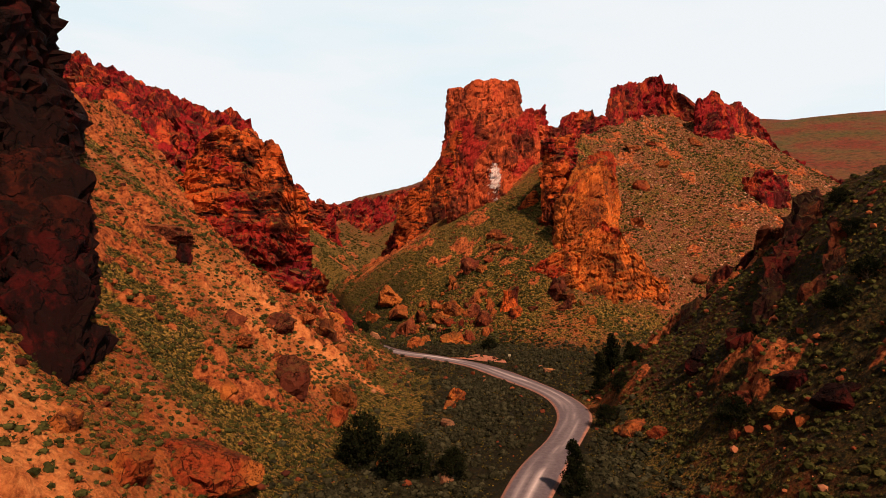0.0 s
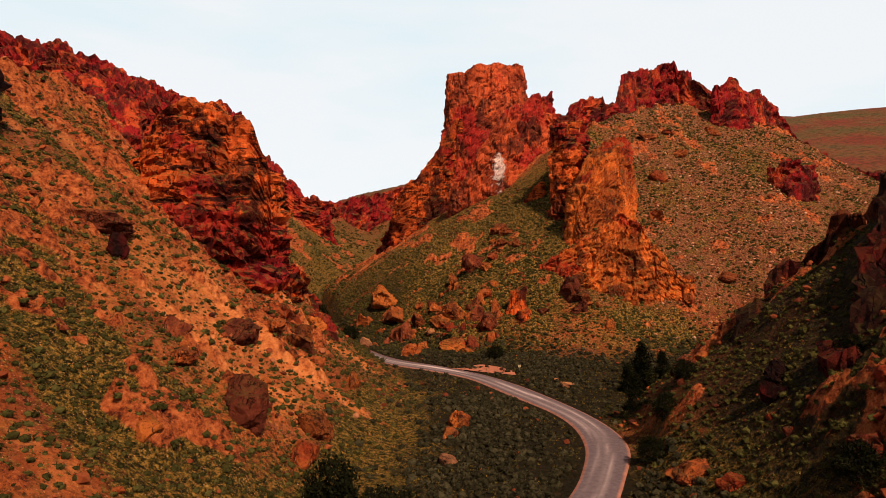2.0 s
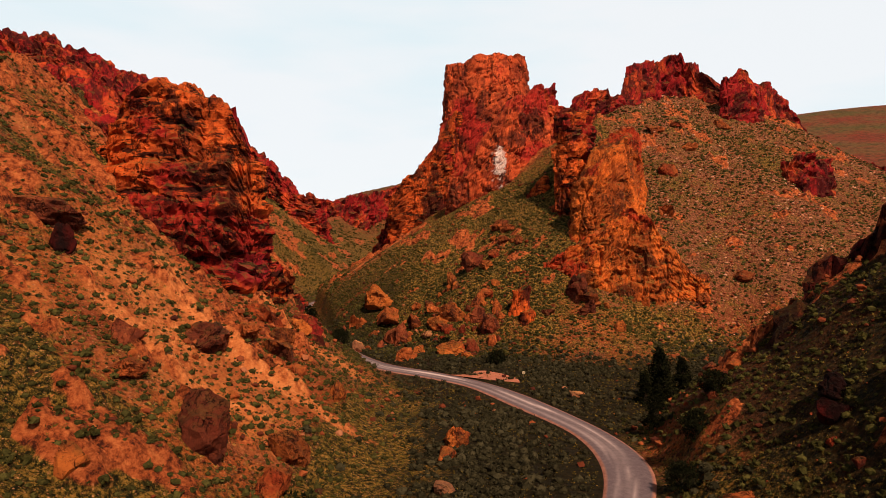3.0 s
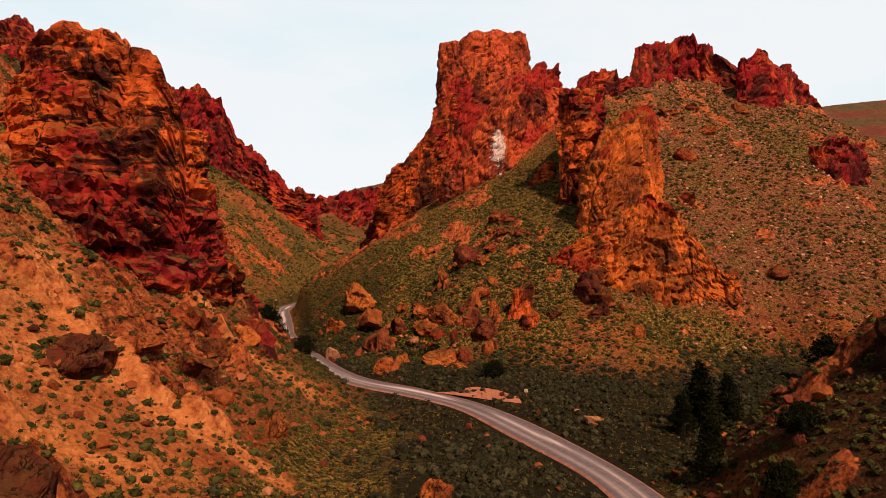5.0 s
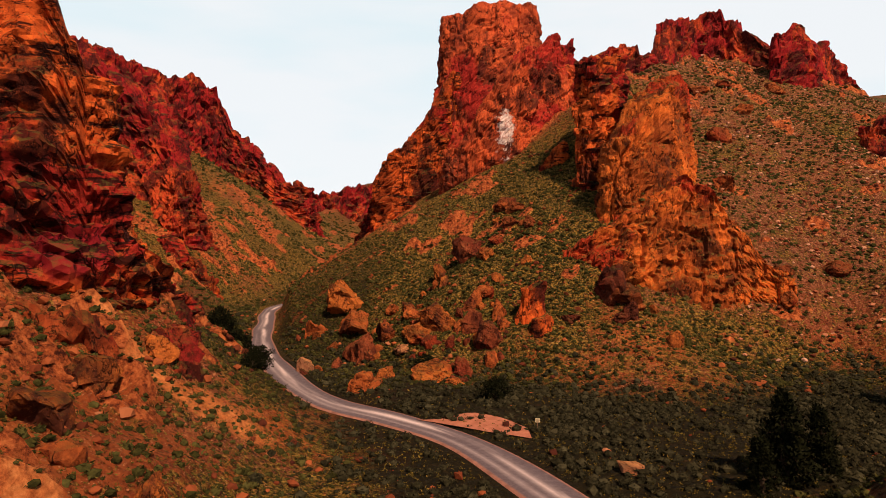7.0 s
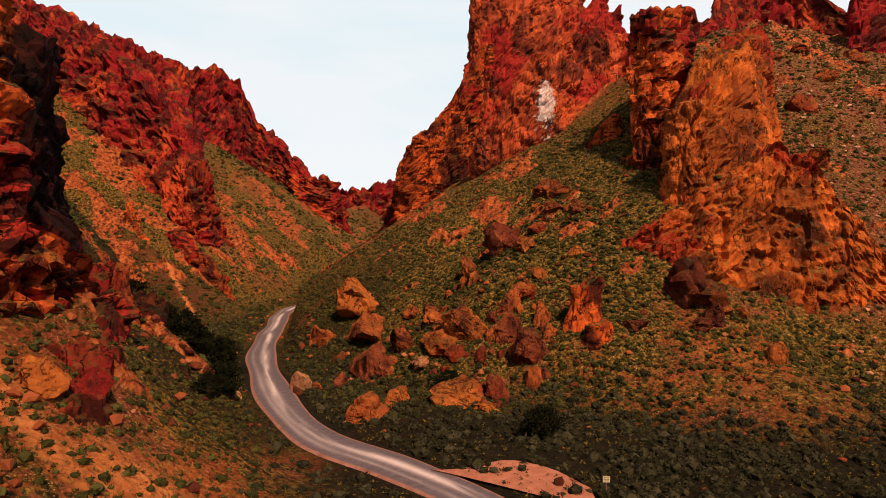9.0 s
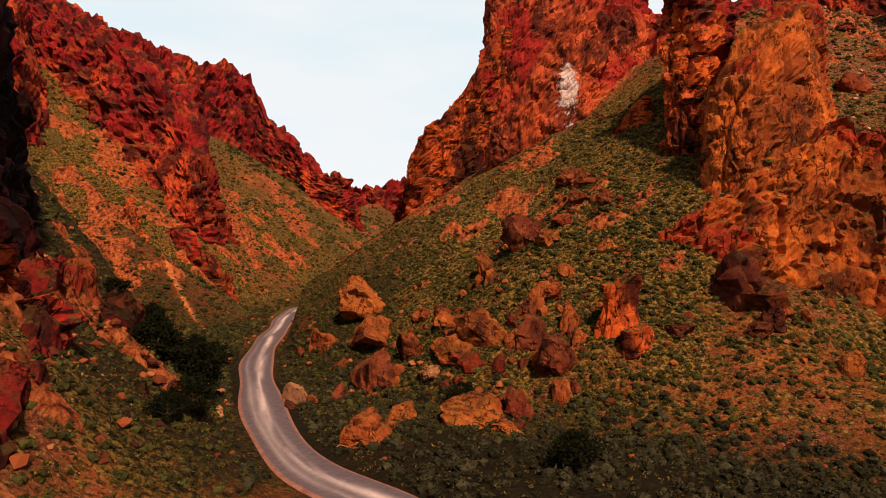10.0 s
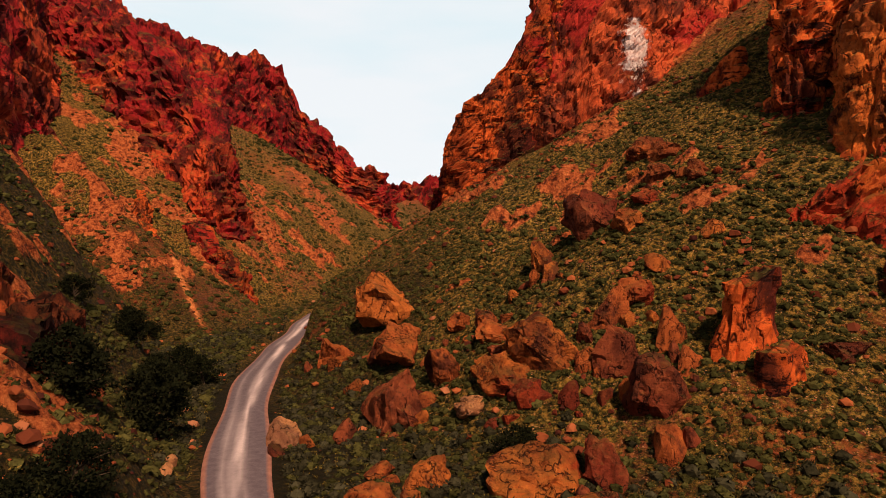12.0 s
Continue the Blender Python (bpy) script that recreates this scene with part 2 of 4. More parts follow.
def ground_material():
    k = Mat("dry_slope_soil", 0.95)
    soil = k.ramp(k.noise(0.22, 6.0, 0.65), (0.28, (0.19, 0.040, 0.012)), (0.5, (0.36, 0.090, 0.022)), (0.75, (0.50, 0.165, 0.045)))
    soil = k.mix(k.ramp(k.noise(0.09, 4.0), (0.46, 0.0), (0.60, 0.8)), soil, k.ramp(k.noise(2.6, 6.0, 0.8), (0.40, (0.085, 0.022, 0.012)), (0.52, (0.23, 0.070, 0.034)), (0.64, (0.38, 0.165, 0.095))))
    soil = k.mix(k.ramp(k.noise(1.9, 8.0, 0.85), (0.44, 0.9), (0.49, 0.0)), soil, (0.055, 0.013, 0.006))
    soil = k.mix(k.ramp(k.attribute("cover"), (0.08, 0.75), (0.24, 0.0)), soil, k.ramp(k.noise(0.3, 7.0, 0.75), (0.34, (0.42, 0.105, 0.024)), (0.58, (0.74, 0.260, 0.075))))
    stones = k.voronoi(1.1)
    soil = k.mix(k.ramp(stones, (0.16, 0.7), (0.24, 0.0)), soil, k.ramp(k.noise(0.7, 3.0, 0.7), (0.35, (0.12, 0.028, 0.014)), (0.65, (0.50, 0.20, 0.10))))
    soil = k.mix(k.ramp(k.noise(0.05, 4.0), (0.50, 0.0), (0.64, 0.75)), soil, (0.22, 0.045, 0.014))
    # brown, stony soil on the hill behind the buttress
    soil = k.mix(k.math("MULTIPLY", k.attribute("hill"), 0.85), soil, k.ramp(k.noise(1.3, 9.0, 0.85), (0.43, (0.045, 0.016, 0.009)), (0.50, (0.145, 0.046, 0.022)), (0.58, (0.30, 0.125, 0.070))))
    grass = k.ramp(k.noise(1.6, 7.0, 0.82), (0.44, (0.010, 0.010, 0.003)), (0.51, (0.088, 0.062, 0.011)), (0.59, (0.31, 0.165, 0.032)))
    cover = k.math("ADD", k.attribute("cover"), k.math("MULTIPLY", k.math("SUBTRACT", k.noise(0.16, 6.0, 0.7), 0.42), 0.9))
    patch = k.math("ADD", cover, k.math("SUBTRACT", k.noise(0.9, 5.0, 0.85), 0.42))
    c = k.mix(k.ramp(patch, (0.36, 0.0), (0.56, 1.0)), soil, grass)
    # small tufts, straw-coloured or dark, and the dark gaps round pebbles
    straw = k.ramp(k.noise(0.8, 4.0, 0.8), (0.44, (0.012, 0.012, 0.004)), (0.52, (0.060, 0.052, 0.010)), (0.60, (0.36, 0.22, 0.050)))
    tuft = k.math("MULTIPLY", k.ramp(k.voronoi(1.25), (0.26, 0.95), (0.34, 0.0)), k.ramp(cover, (0.08, 0.25), (0.35, 1.0)))
    c = k.mix(tuft, c, straw)
    fine = k.ramp(k.voronoi(3.1), (0.20, 0.9), (0.30, 0.0))
    c = k.mix(k.math("MULTIPLY", fine, k.ramp(k.noise(0.5, 5.0, 0.7), (0.40, 0.15), (0.56, 1.0))), c, k.ramp(k.noise(1.3, 4.0, 0.8), (0.44, (0.018, 0.008, 0.004)), (0.56, (0.60, 0.28, 0.13))))
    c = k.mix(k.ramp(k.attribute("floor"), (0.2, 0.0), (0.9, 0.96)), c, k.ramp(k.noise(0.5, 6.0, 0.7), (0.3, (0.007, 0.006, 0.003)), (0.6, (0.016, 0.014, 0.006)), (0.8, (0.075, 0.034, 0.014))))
    rock = k.ramp(k.noise(0.8, 8.0, 0.8), (0.40, (0.050, 0.012, 0.007)), (0.5, (0.32, 0.075, 0.022)), (0.62, (0.54, 0.165, 0.052)))
    rocky = k.math("ADD", k.attribute("rock"), k.math("MULTIPLY", k.math("SUBTRACT", k.noise(0.8, 6.0, 0.85), 0.55), 2.2))
    c = k.mix(k.ramp(rocky, (0.35, 0.0), (0.5, 1.0)), c, rock)
    c = k.mix(k.attribute("far"), c, k.mix(k.ramp(k.noise(0.16, 6.0, 0.8), (0.42, 0.75), (0.52, 0.0)), k.ramp(k.noise(0.014, 7.0, 0.66), (0.38, (0.17, 0.034, 0.020)), (0.5, (0.15, 0.062, 0.026)), (0.62, (0.085, 0.070, 0.024))), (0.040, 0.028, 0.012)))
    bare = k.ramp(k.noise(0.8, 8.0, 0.78), (0.36, (0.30, 0.072, 0.020)), (0.46, (0.56, 0.170, 0.050)), (0.62, (0.76, 0.30, 0.10)))
    c = k.mix(k.ramp(k.math("ADD", k.attribute("cover"), k.math("MULTIPLY", k.noise(0.7, 6.0, 0.8), 0.2)), (0.11, 0.85), (0.17, 0.0)), c, bare)
    h = k.mix(0.4, k.noise(1.0, 9.0, 0.78), k.voronoi(1.6))
    return k.done(c, h, 1.0, 1.0)


GROUND = ground_material()


def leaf_material(name, low, mid, high):
    k = Mat(name, 0.95)
    k.b.inputs["Specular IOR Level"].default_value = 0.02
    c = k.ramp(k.island(), (0.0, low), (0.5, mid), (1.0, high))
    c = k.mix(0.5, c, k.ramp(k.noise(2.5, 4.0, 0.7), (0.3, low), (0.7, high)))
    return k.done(c)


SAGE = leaf_material("sagebrush_leaves", (0.003, 0.003, 0.0015), (0.011, 0.011, 0.005), (0.070, 0.064, 0.035))
SHRUB = leaf_material("olive_shrub_leaves", (0.004, 0.005, 0.002), (0.021, 0.023, 0.007), (0.102, 0.093, 0.027))
JUNIPER = leaf_material("juniper_leaves", (0.004, 0.005, 0.003), (0.008, 0.010, 0.004), (0.018, 0.020, 0.008))
_b = Mat("bark", 0.9)
BARK = _b.done(_b.ramp(_b.noise(3.0, 6.0, 0.7, (1, 1, 0.2)), (0.3, (0.03, 0.02, 0.013)), (0.7, (0.11, 0.075, 0.05))), _b.noise(8.0), 0.6, 0.05)


def road_material():
    k = Mat("gravel_road", 0.85)
    g = k.ramp(k.noise(1.2, 8.0, 0.75), (0.3, (0.085, 0.066, 0.080)), (0.7, (0.165, 0.132, 0.150)))
    pale = k.mix(k.noise(0.35, 5.0, 0.7), (0.55, 0.44, 0.45), (0.85, 0.72, 0.71))
    worn = k.math("MULTIPLY", k.attribute("track"), k.ramp(k.noise(1.6, 6.0, 0.8), (0.30, 0.75), (0.6, 1.0)))
    c = k.mix(worn, g, pale)
    edge = k.math("ADD", k.attribute("verge"), k.math("SUBTRACT", k.noise(0.9, 5.0, 0.7), 0.55))
    c = k.mix(k.ramp(edge, (0.35, 0.0), (0.65, 1.0)), c, k.ramp(k.noise(0.7, 5.0, 0.7), (0.3, (0.19, 0.085, 0.065)), (0.7, (0.40, 0.19, 0.14))))
    return k.done(c, k.noise(6.0, 6.0, 0.8), 0.5, 0.06)


ROAD = road_material()

# ---- the lie of the land ----
ROAD_LINE = [(2, 40), (7, 66), (13, 85), (20, 102), (24, 116), (23, 130), (17, 146), (8.5, 163.5), (-1.5, 174.5), (-12.5, 184),
             (-21.4, 198), (-30, 216), (-40, 240), (-48.5, 268), (-54.5, 292), (-62, 319), (-66, 345), (-64, 380)]


def curve_through(points, step):
    """A smooth line through points, resampled at about that step."""
    p = np.array(points, float)
    q = np.vstack([2 * p[0] - p[1], p, 2 * p[-1] - p[-2]])
    out = []
    for a, b, c, d in zip(q[:-3], q[1:-2], q[2:-1], q[3:]):
        n = max(2, int(np.linalg.norm((c - b)[:2]) / step))
        t = (np.arange(n) / n)[:, None]
        out.append(0.5 * (2 * b + (c - a) * t + (2 * a - 5 * b + 4 * c - d) * t ** 2 + (3 * b - a - 3 * c + d) * t ** 3))
    return np.vstack(out + [p[-1:]])


ROAD_PTS = curve_through(ROAD_LINE, 2.0)


def line_distance(x, y, pts):
    """Distance to a polyline, where along it (segment + part) the nearest point lies, and the side (+1 left)."""
    best, where, side = np.full(x.shape, 1e9), np.zeros(x.shape), np.ones(x.shape)
    for k in range(len(pts) - 1):
        ax, ay, bx, by = *pts[k][:2], *pts[k + 1][:2]
        dx, dy = bx - ax, by - ay
        t = np.clip(((x - ax) * dx + (y - ay) * dy) / (dx * dx + dy * dy), 0, 1)
        ex, ey = x - ax - t * dx, y - ay - t * dy
        d = np.hypot(ex, ey)
        m = d < best
        best, where = np.where(m, d, best), np.where(m, k + t, where)
        side = np.where(m, np.sign(dx * ey - dy * ex), side)
    return best, where, side


# crest lines of the slopes: (x, y, height, fall to the left, fall to the right of the line)
RIDGES = [
    [(-115, -400, 72, 0.6, 0.78), (-112, 0, 68, 0.6, 0.78), (-104, 80, 66, 0.6, 0.76), (-90, 130, 62, 0.6, 0.76), (-92, 168, 68, 0.6, 0.98), (-114, 236, 78, 0.6, 1.5),
     (-190, 262, 108, 0.6, 1.2), (-300, 290, 150, 0.6, 1.0)],
    [(-92, 150, 64, 0.8, 0.80), (-64, 162, 44, 0.85, 0.80), (-50, 180, 18, 0.85, 0.8), (-46, 196, 2, 0.9, 0.9)],
    [(-260, 320, 140, 0.5, 0.78), (-185, 385, 98, 0.5, 0.84), (-150, 460, 82, 0.5, 0.84), (-135, 530, 68, 0.5, 0.75), (-115, 610, 55, 0.5, 0.7), (-110, 720, 60, 0.5, 0.6)],
    [(-150, 318, 60, 0.8, 0.8), (-112, 304, 32, 0.75, 0.75), (-86, 304, 8, 0.7, 0.7)],
    [(-420, 1080, 130, 0.3, 0.42), (-165, 985, 98, 0.3, 0.42), (-50, 960, 135, 0.3, 0.42), (120, 1000, 190, 0.3, 0.42), (320, 1050, 220, 0.3, 0.42)],
    [(58, 292, 76, 0.82, 0.7), (28, 304, 60, 0.66, 0.7), (-8, 322, 40, 0.64, 0.7), (-34, 340, 24, 0.58, 0.7), (-62, 372, 6, 0.6, 0.7)],
    [(-34, 300, 14, 0.7, 0.5), (-18, 262, 17, 0.6, 0.62), (-4, 242, 16, 0.6, 0.62), (14, 236, 24, 0.6, 0.68), (30, 228, 24, 0.6, 0.68), (42, 216, 17, 0.6, 0.6)],
    [(58, 292, 72, 0.95, 0.86), (72, 318, 88, 0.9, 0.78), (100, 335, 98, 0.6, 0.75), (132, 378, 112, 0.6, 0.70), (168, 384, 107, 0.6, 0.66), (198, 382, 86, 0.6, 0.62), (234, 370, 64, 0.6, 0.6), (300, 360, 52, 0.6, 0.55)],
    [(52, 238, 36, 0.92, 1.05), (58, 292, 74, 0.80, 0.90)],
    [(104, 250, 32, 0.7, 0.7), (94, 200, 8, 0.5, 0.5)],
    [(110, -400, 62, 1.0, 0.8), (84, 0, 54, 1.0, 0.8), (76, 60, 50, 1.0, 0.8), (70, 108, 44, 1.0, 0.9), (59, 124, 27, 0.95, 1.1), (52, 140, 5, 1.0, 1.0)],
    [(70, 108, 44, 1.1, 1.1), (120, 116, 50, 0.9, 0.7), (240, 140, 70, 0.8, 0.6), (500, 200, 120, 0.6, 0.6)],
    [(330, 1240, 240, 0.3, 0.33), (520, 1160, 266, 0.3, 0.33), (700, 1110, 274, 0.3, 0.33), (980, 1080, 280, 0.3, 0.33), (1400, 1000, 300, 0.3, 0.33)],
    [(-900, -300, 190, 0.5, 0.62), (-600, 300, 230, 0.5, 0.62), (-480, 700, 240, 0.5, 0.62), (-560, 1300, 260, 0.5, 0.62)],
    [(-300, -700, 120, 0.3, 0.3), (0, -800, 100, 0.3, 0.3), (300, -700, 120, 0.3, 0.3)],
]


def slope_height(x, y):
    """The highest of all slopes that fall away from the crest lines, their joins rounded."""
    h = np.full(x.shape, -50.0)
    for pts in RIDGES:
        one = np.full(x.shape, -900.0)
        for (ax, ay, az, al, ar), (bx, by, bz, bl, br) in zip(pts[:-1], pts[1:]):
            dx, dy = bx - ax, by - ay
            n = math.hypot(dx, dy)
            t = np.clip(((x - ax) * dx + (y - ay) * dy) / (n * n), 0, 1)
            ex, ey = x - ax - t * dx, y - ay - t * dy
            d = np.hypot(ex, ey)
            left = 0.5 + 0.5 * np.clip(1.6 * (dx * ey - dy * ex) / (n * (d + 0.5)), -1, 1)
            one = np.maximum(one, az + (bz - az) * t - d * ((al + (bl - al) * t) * left + (ar + (br - ar) * t) * (1 - left)))
        kk = 3.0
        hh = np.clip(0.5 + 0.5 * (one - h) / kk, 0, 1)
        h = h * (1 - hh) + one * hh + kk * hh * (1 - hh)
    return h


def outcrops(p, s):
    """Where bedrock breaks through the soil of a slope, 0 to 1: short bands that step down across it."""
    n = fbm(p / np.array((8.0, 5.5, 1.0)), 4, 61) + 0.55 * fbm(p / 34.0, 2, 63)
    wall = np.clip((-p[:, 0] - 45) / 20, 0, 1) * np.clip((p[:, 1] - 205) / 25, 0, 1)
    toe = np.clip((-p[:, 0] - 19) / 6, 0, 1) * np.clip((p[:, 1] - 138) / 12, 0, 1) * np.clip((205 - p[:, 1]) / 12, 0, 1)
    return np.clip((n - 0.55 + np.maximum(0.16 * wall, 0.38 * toe)) * 3.2, 0, 1) * np.clip((s - 3) / 6, 0, 1)


def land(x, y, fine=True):
    """Height of the ground, how much of it is valley floor, and the distance to the road's middle."""
    p = np.stack([x, y, np.zeros_like(x)], 1)
    s = slope_height(x, y)
    crop = outcrops(p, s)
    s = s + (fbm(p / 26.0, 3, 11) * 1.8 + fbm(p / 7.0, 3 if fine else 1, 21) * 0.6) * np.clip((s + 2) / 10, 0, 1)
    if fine:
        tilt, gap, val = cells(p / 3.0 + 3.0, 65)
        s = s + crop * (0.7 + 2.0 * val + 1.3 * tilt - 0.7 * np.exp(-(gap / 0.12) ** 2))
    floor = 0.3 + fbm(p / 22.0, 3, 5) * 0.8 + 0.05 * np.clip(x - 60, 0, 900) + 0.03 * np.clip(y - 340, 0, 3000) + 0.03 * np.clip(-x - 120, 0, 900)
    kk = 5.0
    hh = np.clip(0.5 + 0.5 * (s - floor) / kk, 0, 1)
    z = floor * (1 - hh) + s * hh + kk * 0.5 * hh * (1 - hh)
    d, _, _ = line_distance(x, y, ROAD_PTS)
    w = np.clip((d - 3.4) / 5.0, 0, 1)
    w = w * w * (3 - 2 * w)
    z = -0.15 + (z + 0.15) * w
    return z, 1 - hh, d


def ground_z(x, y):
    return float(land(np.array([float(x)]), np.array([float(y)]))[0][0])


def mesh_object(name, verts, faces, material, parent=None, smooth=False):
    me = bpy.data.meshes.new(name)
    n = len(faces)
    me.vertices.add(len(verts))
    me.vertices.foreach_set("co", np.asarray(verts, np.float32).ravel())
    if isinstance(faces, np.ndarray):
        k = faces.shape[1]
        me.loops.add(n * k)
        me.loops.foreach_set("vertex_index", faces.astype(np.int32).ravel())
        me.polygons.add(n)
        me.polygons.foreach_set("loop_start", np.arange(0, n * k, k, dtype=np.int32))
        me.polygons.foreach_set("use_smooth", np.full(n, smooth))
        me.update(calc_edges=True)
        me.validate()
    else:
        me.clear_geometry()
        me.from_pydata(verts, [], faces)
    me.materials.append(material)
    ob = new(name, me)
    ob.parent = parent
    return ob


def give(ob, name, values):
    a = ob.data.attributes.new(name, "FLOAT", "POINT")
    a.data.foreach_set("value", np.asarray(values, np.float32))


def grid_faces(nu, nv, wrap=False):
    """Quads of a grid of nv rows with nu points each."""
    a = np.arange(nu * nv).reshape(nv, nu)
    if wrap:
        a = np.hstack([a, a[:, :1]])
    return np.stack([a[:-1, :-1].ravel(), a[:-1, 1:].ravel(), a[1:, 1:].ravel(), a[1:, :-1].ravel()], 1)


def axis(lo, hi, step, out_lo, out_hi):
    """Even steps from lo to hi, then growing ones out to the horizon."""
    mid = list(np.arange(lo, hi, step))
    up, down = [hi], [lo]
    s = step
    while up[-1] < out_hi:
        s *= 1.13
        up.append(up[-1] + s)
    s = step
    while down[-1] > out_lo:
        s *= 1.13
        down.append(down[-1] - s)
    return np.array(down[:0:-1] + mid + up)


gx, gy = axis(-165, 170, 0.95, -3500, 3500), axis(48, 400, 0.95, -3500, 3500)
GX, GY = np.meshgrid(gx, gy)
_x, _y = GX.ravel(), GY.ravel()
_z, _floor, _droad = land(_x, _y)


# bare footpaths: one past the gully, one that climbs from the bend of the road
PATHS = [curve_through([(-56, 271), (-63, 277), (-71, 284), (-81, 292), (-92, 302)], 3.0), curve_through([(-36, 250), (-33, 256), (-28.5, 259.5), (-23, 262), (-17, 267)], 3.0)]


SCARS = [(curve_through([(-42, 131), (-33, 125), (-24, 123), (-16, 124), (-9, 122)], 4.0), 2.4), (curve_through([(-40, 112), (-31, 110), (-22, 112)], 4.0), 1.0)]


def patchy(x, y, size, seed):
    return np.clip(0.5 + 0.9 * fbm(np.stack([x / size, y / size, np.zeros_like(x)], 1), 3, seed), 0, 1)


def cover_of(x, y, floor):
    """How densely grass covers the soil, 0 to 1: the slope under the tower is the greenest."""
    p = np.stack([x, y, np.zeros_like(x)], 1)
    g = 0.29 + 0.22 * fbm(p / 30.0, 3, 31)
    green = np.clip(1 - np.hypot((x - 12) / 55, (y - 255) / 50), 0, 1)
    g = g + 0.50 * np.clip(green * 1.8, 0, 1)
    g = g - 0.16 * np.clip((x - 62) / 30, 0, 1) * np.clip((y - 200) / 40, 0, 1)
    g = g + 0.06 * np.clip((-x - 20) / 40, 0, 1) * np.clip((150 - y) / 30, 0, 1)
    # bare streaks run down the near slope
    g = g - 0.30 * np.clip(1.6 * fbm(np.stack([(y + 0.45 * x) / 7.0, x / 40.0, np.zeros_like(x)], 1), 3, 33) - 0.25, 0, 1) * np.clip((-x - 4) / 8, 0, 1) * np.clip((165 - y) / 10, 0, 1)
    g = g - 0.19 * np.clip((-x - 6) / 10, 0, 1) * np.clip((52 + x) / 16, 0, 1) * np.clip((158 - y) / 14, 0, 1) * np.clip((y - 84) / 22, 0, 1)
    g = g + 0.30 * np.clip((-x - 14) / 8, 0, 1) * np.clip((25 + x + 0.9 * np.clip(y - 163, 0, 99)) / 6, 0, 1) * np.clip((y - 158) / 12, 0, 1) * np.clip((300 - y) / 60, 0, 1)
    g = g + 0.16 * np.clip((-x - 40) / 20, 0, 1) * np.clip((y - 200) / 30, 0, 1)
    for line in PATHS:
        d = line_distance(x, y, line)[0]
        g = g - 0.55 * np.clip(1.4 - d, 0, 1)
    g = np.maximum(g, 0.24 * np.clip((x + 2) / 6, 0, 1))
    # a long bare scar down the near slope, and a grassy toe below it
    g = g + 0.30 * np.clip(1.4 - np.hypot((x + 9) / 7, (y - 128) / 36), 0, 1)
    for line, wide in SCARS:
        g = g - 0.6 * np.clip(wide - line_distance(x, y, line)[0] + 1.2 * fbm(p / 5.0, 3, 37), 0, 1)
    return np.clip(g + 0.2 * floor, 0, 1)


ground = mesh_object("ground", np.stack([_x, _y, _z], 1), grid_faces(len(gx), len(gy)), GROUND, smooth=True)
give(ground, "cover", cover_of(_x, _y, _floor))
# the gully beside the road has the same dark soil as the valley floor
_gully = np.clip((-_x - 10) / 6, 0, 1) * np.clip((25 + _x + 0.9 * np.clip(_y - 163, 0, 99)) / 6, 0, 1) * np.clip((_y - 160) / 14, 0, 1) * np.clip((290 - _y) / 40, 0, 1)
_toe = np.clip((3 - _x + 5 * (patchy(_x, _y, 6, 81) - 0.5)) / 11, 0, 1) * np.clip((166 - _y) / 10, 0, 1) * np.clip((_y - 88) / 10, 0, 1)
# spur and wall foot take that dark soil colour to stand for shade
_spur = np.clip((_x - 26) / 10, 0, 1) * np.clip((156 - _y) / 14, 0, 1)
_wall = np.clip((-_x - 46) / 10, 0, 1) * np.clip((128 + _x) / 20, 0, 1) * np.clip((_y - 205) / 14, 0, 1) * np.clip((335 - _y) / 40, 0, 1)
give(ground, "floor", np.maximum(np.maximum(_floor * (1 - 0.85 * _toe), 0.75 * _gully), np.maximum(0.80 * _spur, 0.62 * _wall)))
give(ground, "hill", np.clip((_x - 58) / 20, 0, 1) * np.clip((_y - 200) / 25, 0, 1))
_p = np.stack([_x, _y, np.zeros_like(_x)], 1)
give(ground, "rock", outcrops(_p, _z))
give(ground, "far", np.clip((np.hypot(_x, _y - 100) - 480) / 250, 0, 1))
tagged(ground, "dry canyon slopes of orange soil and olive grass", "ground", kind="structure")

# the road, slightly crowned, with paler wheel tracks and a pinkish verge
_tan = np.gradient(ROAD_PTS, axis=0)
_tan /= np.linalg.norm(_tan, axis=1)[:, None]
_nor = np.stack([_tan[:, 1], -_tan[:, 0]], 1)
_across = np.linspace(-1, 1, 21)
_half = 3.05 + 0.25 * np.sin(np.arange(len(ROAD_PTS)) * 0.37) 
rv, track, verge = [], [], []
_ii, _aa = np.meshgrid(np.arange(len(ROAD_PTS)), _across, indexing="ij")
_wear = np.clip(0.62 + 1.1 * fbm(np.stack([_ii.ravel() * 0.16, _aa.ravel() * 3.0, np.zeros(_ii.size)], 1), 3, 77), 0.1, 1).reshape(_ii.shape)
for i, (c, n, hw) in enumerate(zip(ROAD_PTS, _nor, _half)):
    for a in _across:
        q = c + n * hw * a
        rv.append((q[0], q[1], 0.10 - 0.12 * a * a - 0.25 * max(0, abs(a) - 0.9) * 10))
        k = int(round((a + 1) * 10))
        track.append(_wear[i, k] * (math.exp(-((a - 0.12 - 0.12 * math.sin(i * 0.13)) / 0.20) ** 2) + 0.35 * math.exp(-((a + 0.42) / 0.12) ** 2)))
        verge.append(max(0.0, (abs(a) - 0.66) / 0.34))
road = mesh_object("road", rv, grid_faces(21, len(ROAD_PTS)), ROAD, smooth=True)
give(road, "track", track)
give(road, "verge", verge)
tagged(road, "grey gravel road with pale worn wheel tracks", "road", kind="structure")

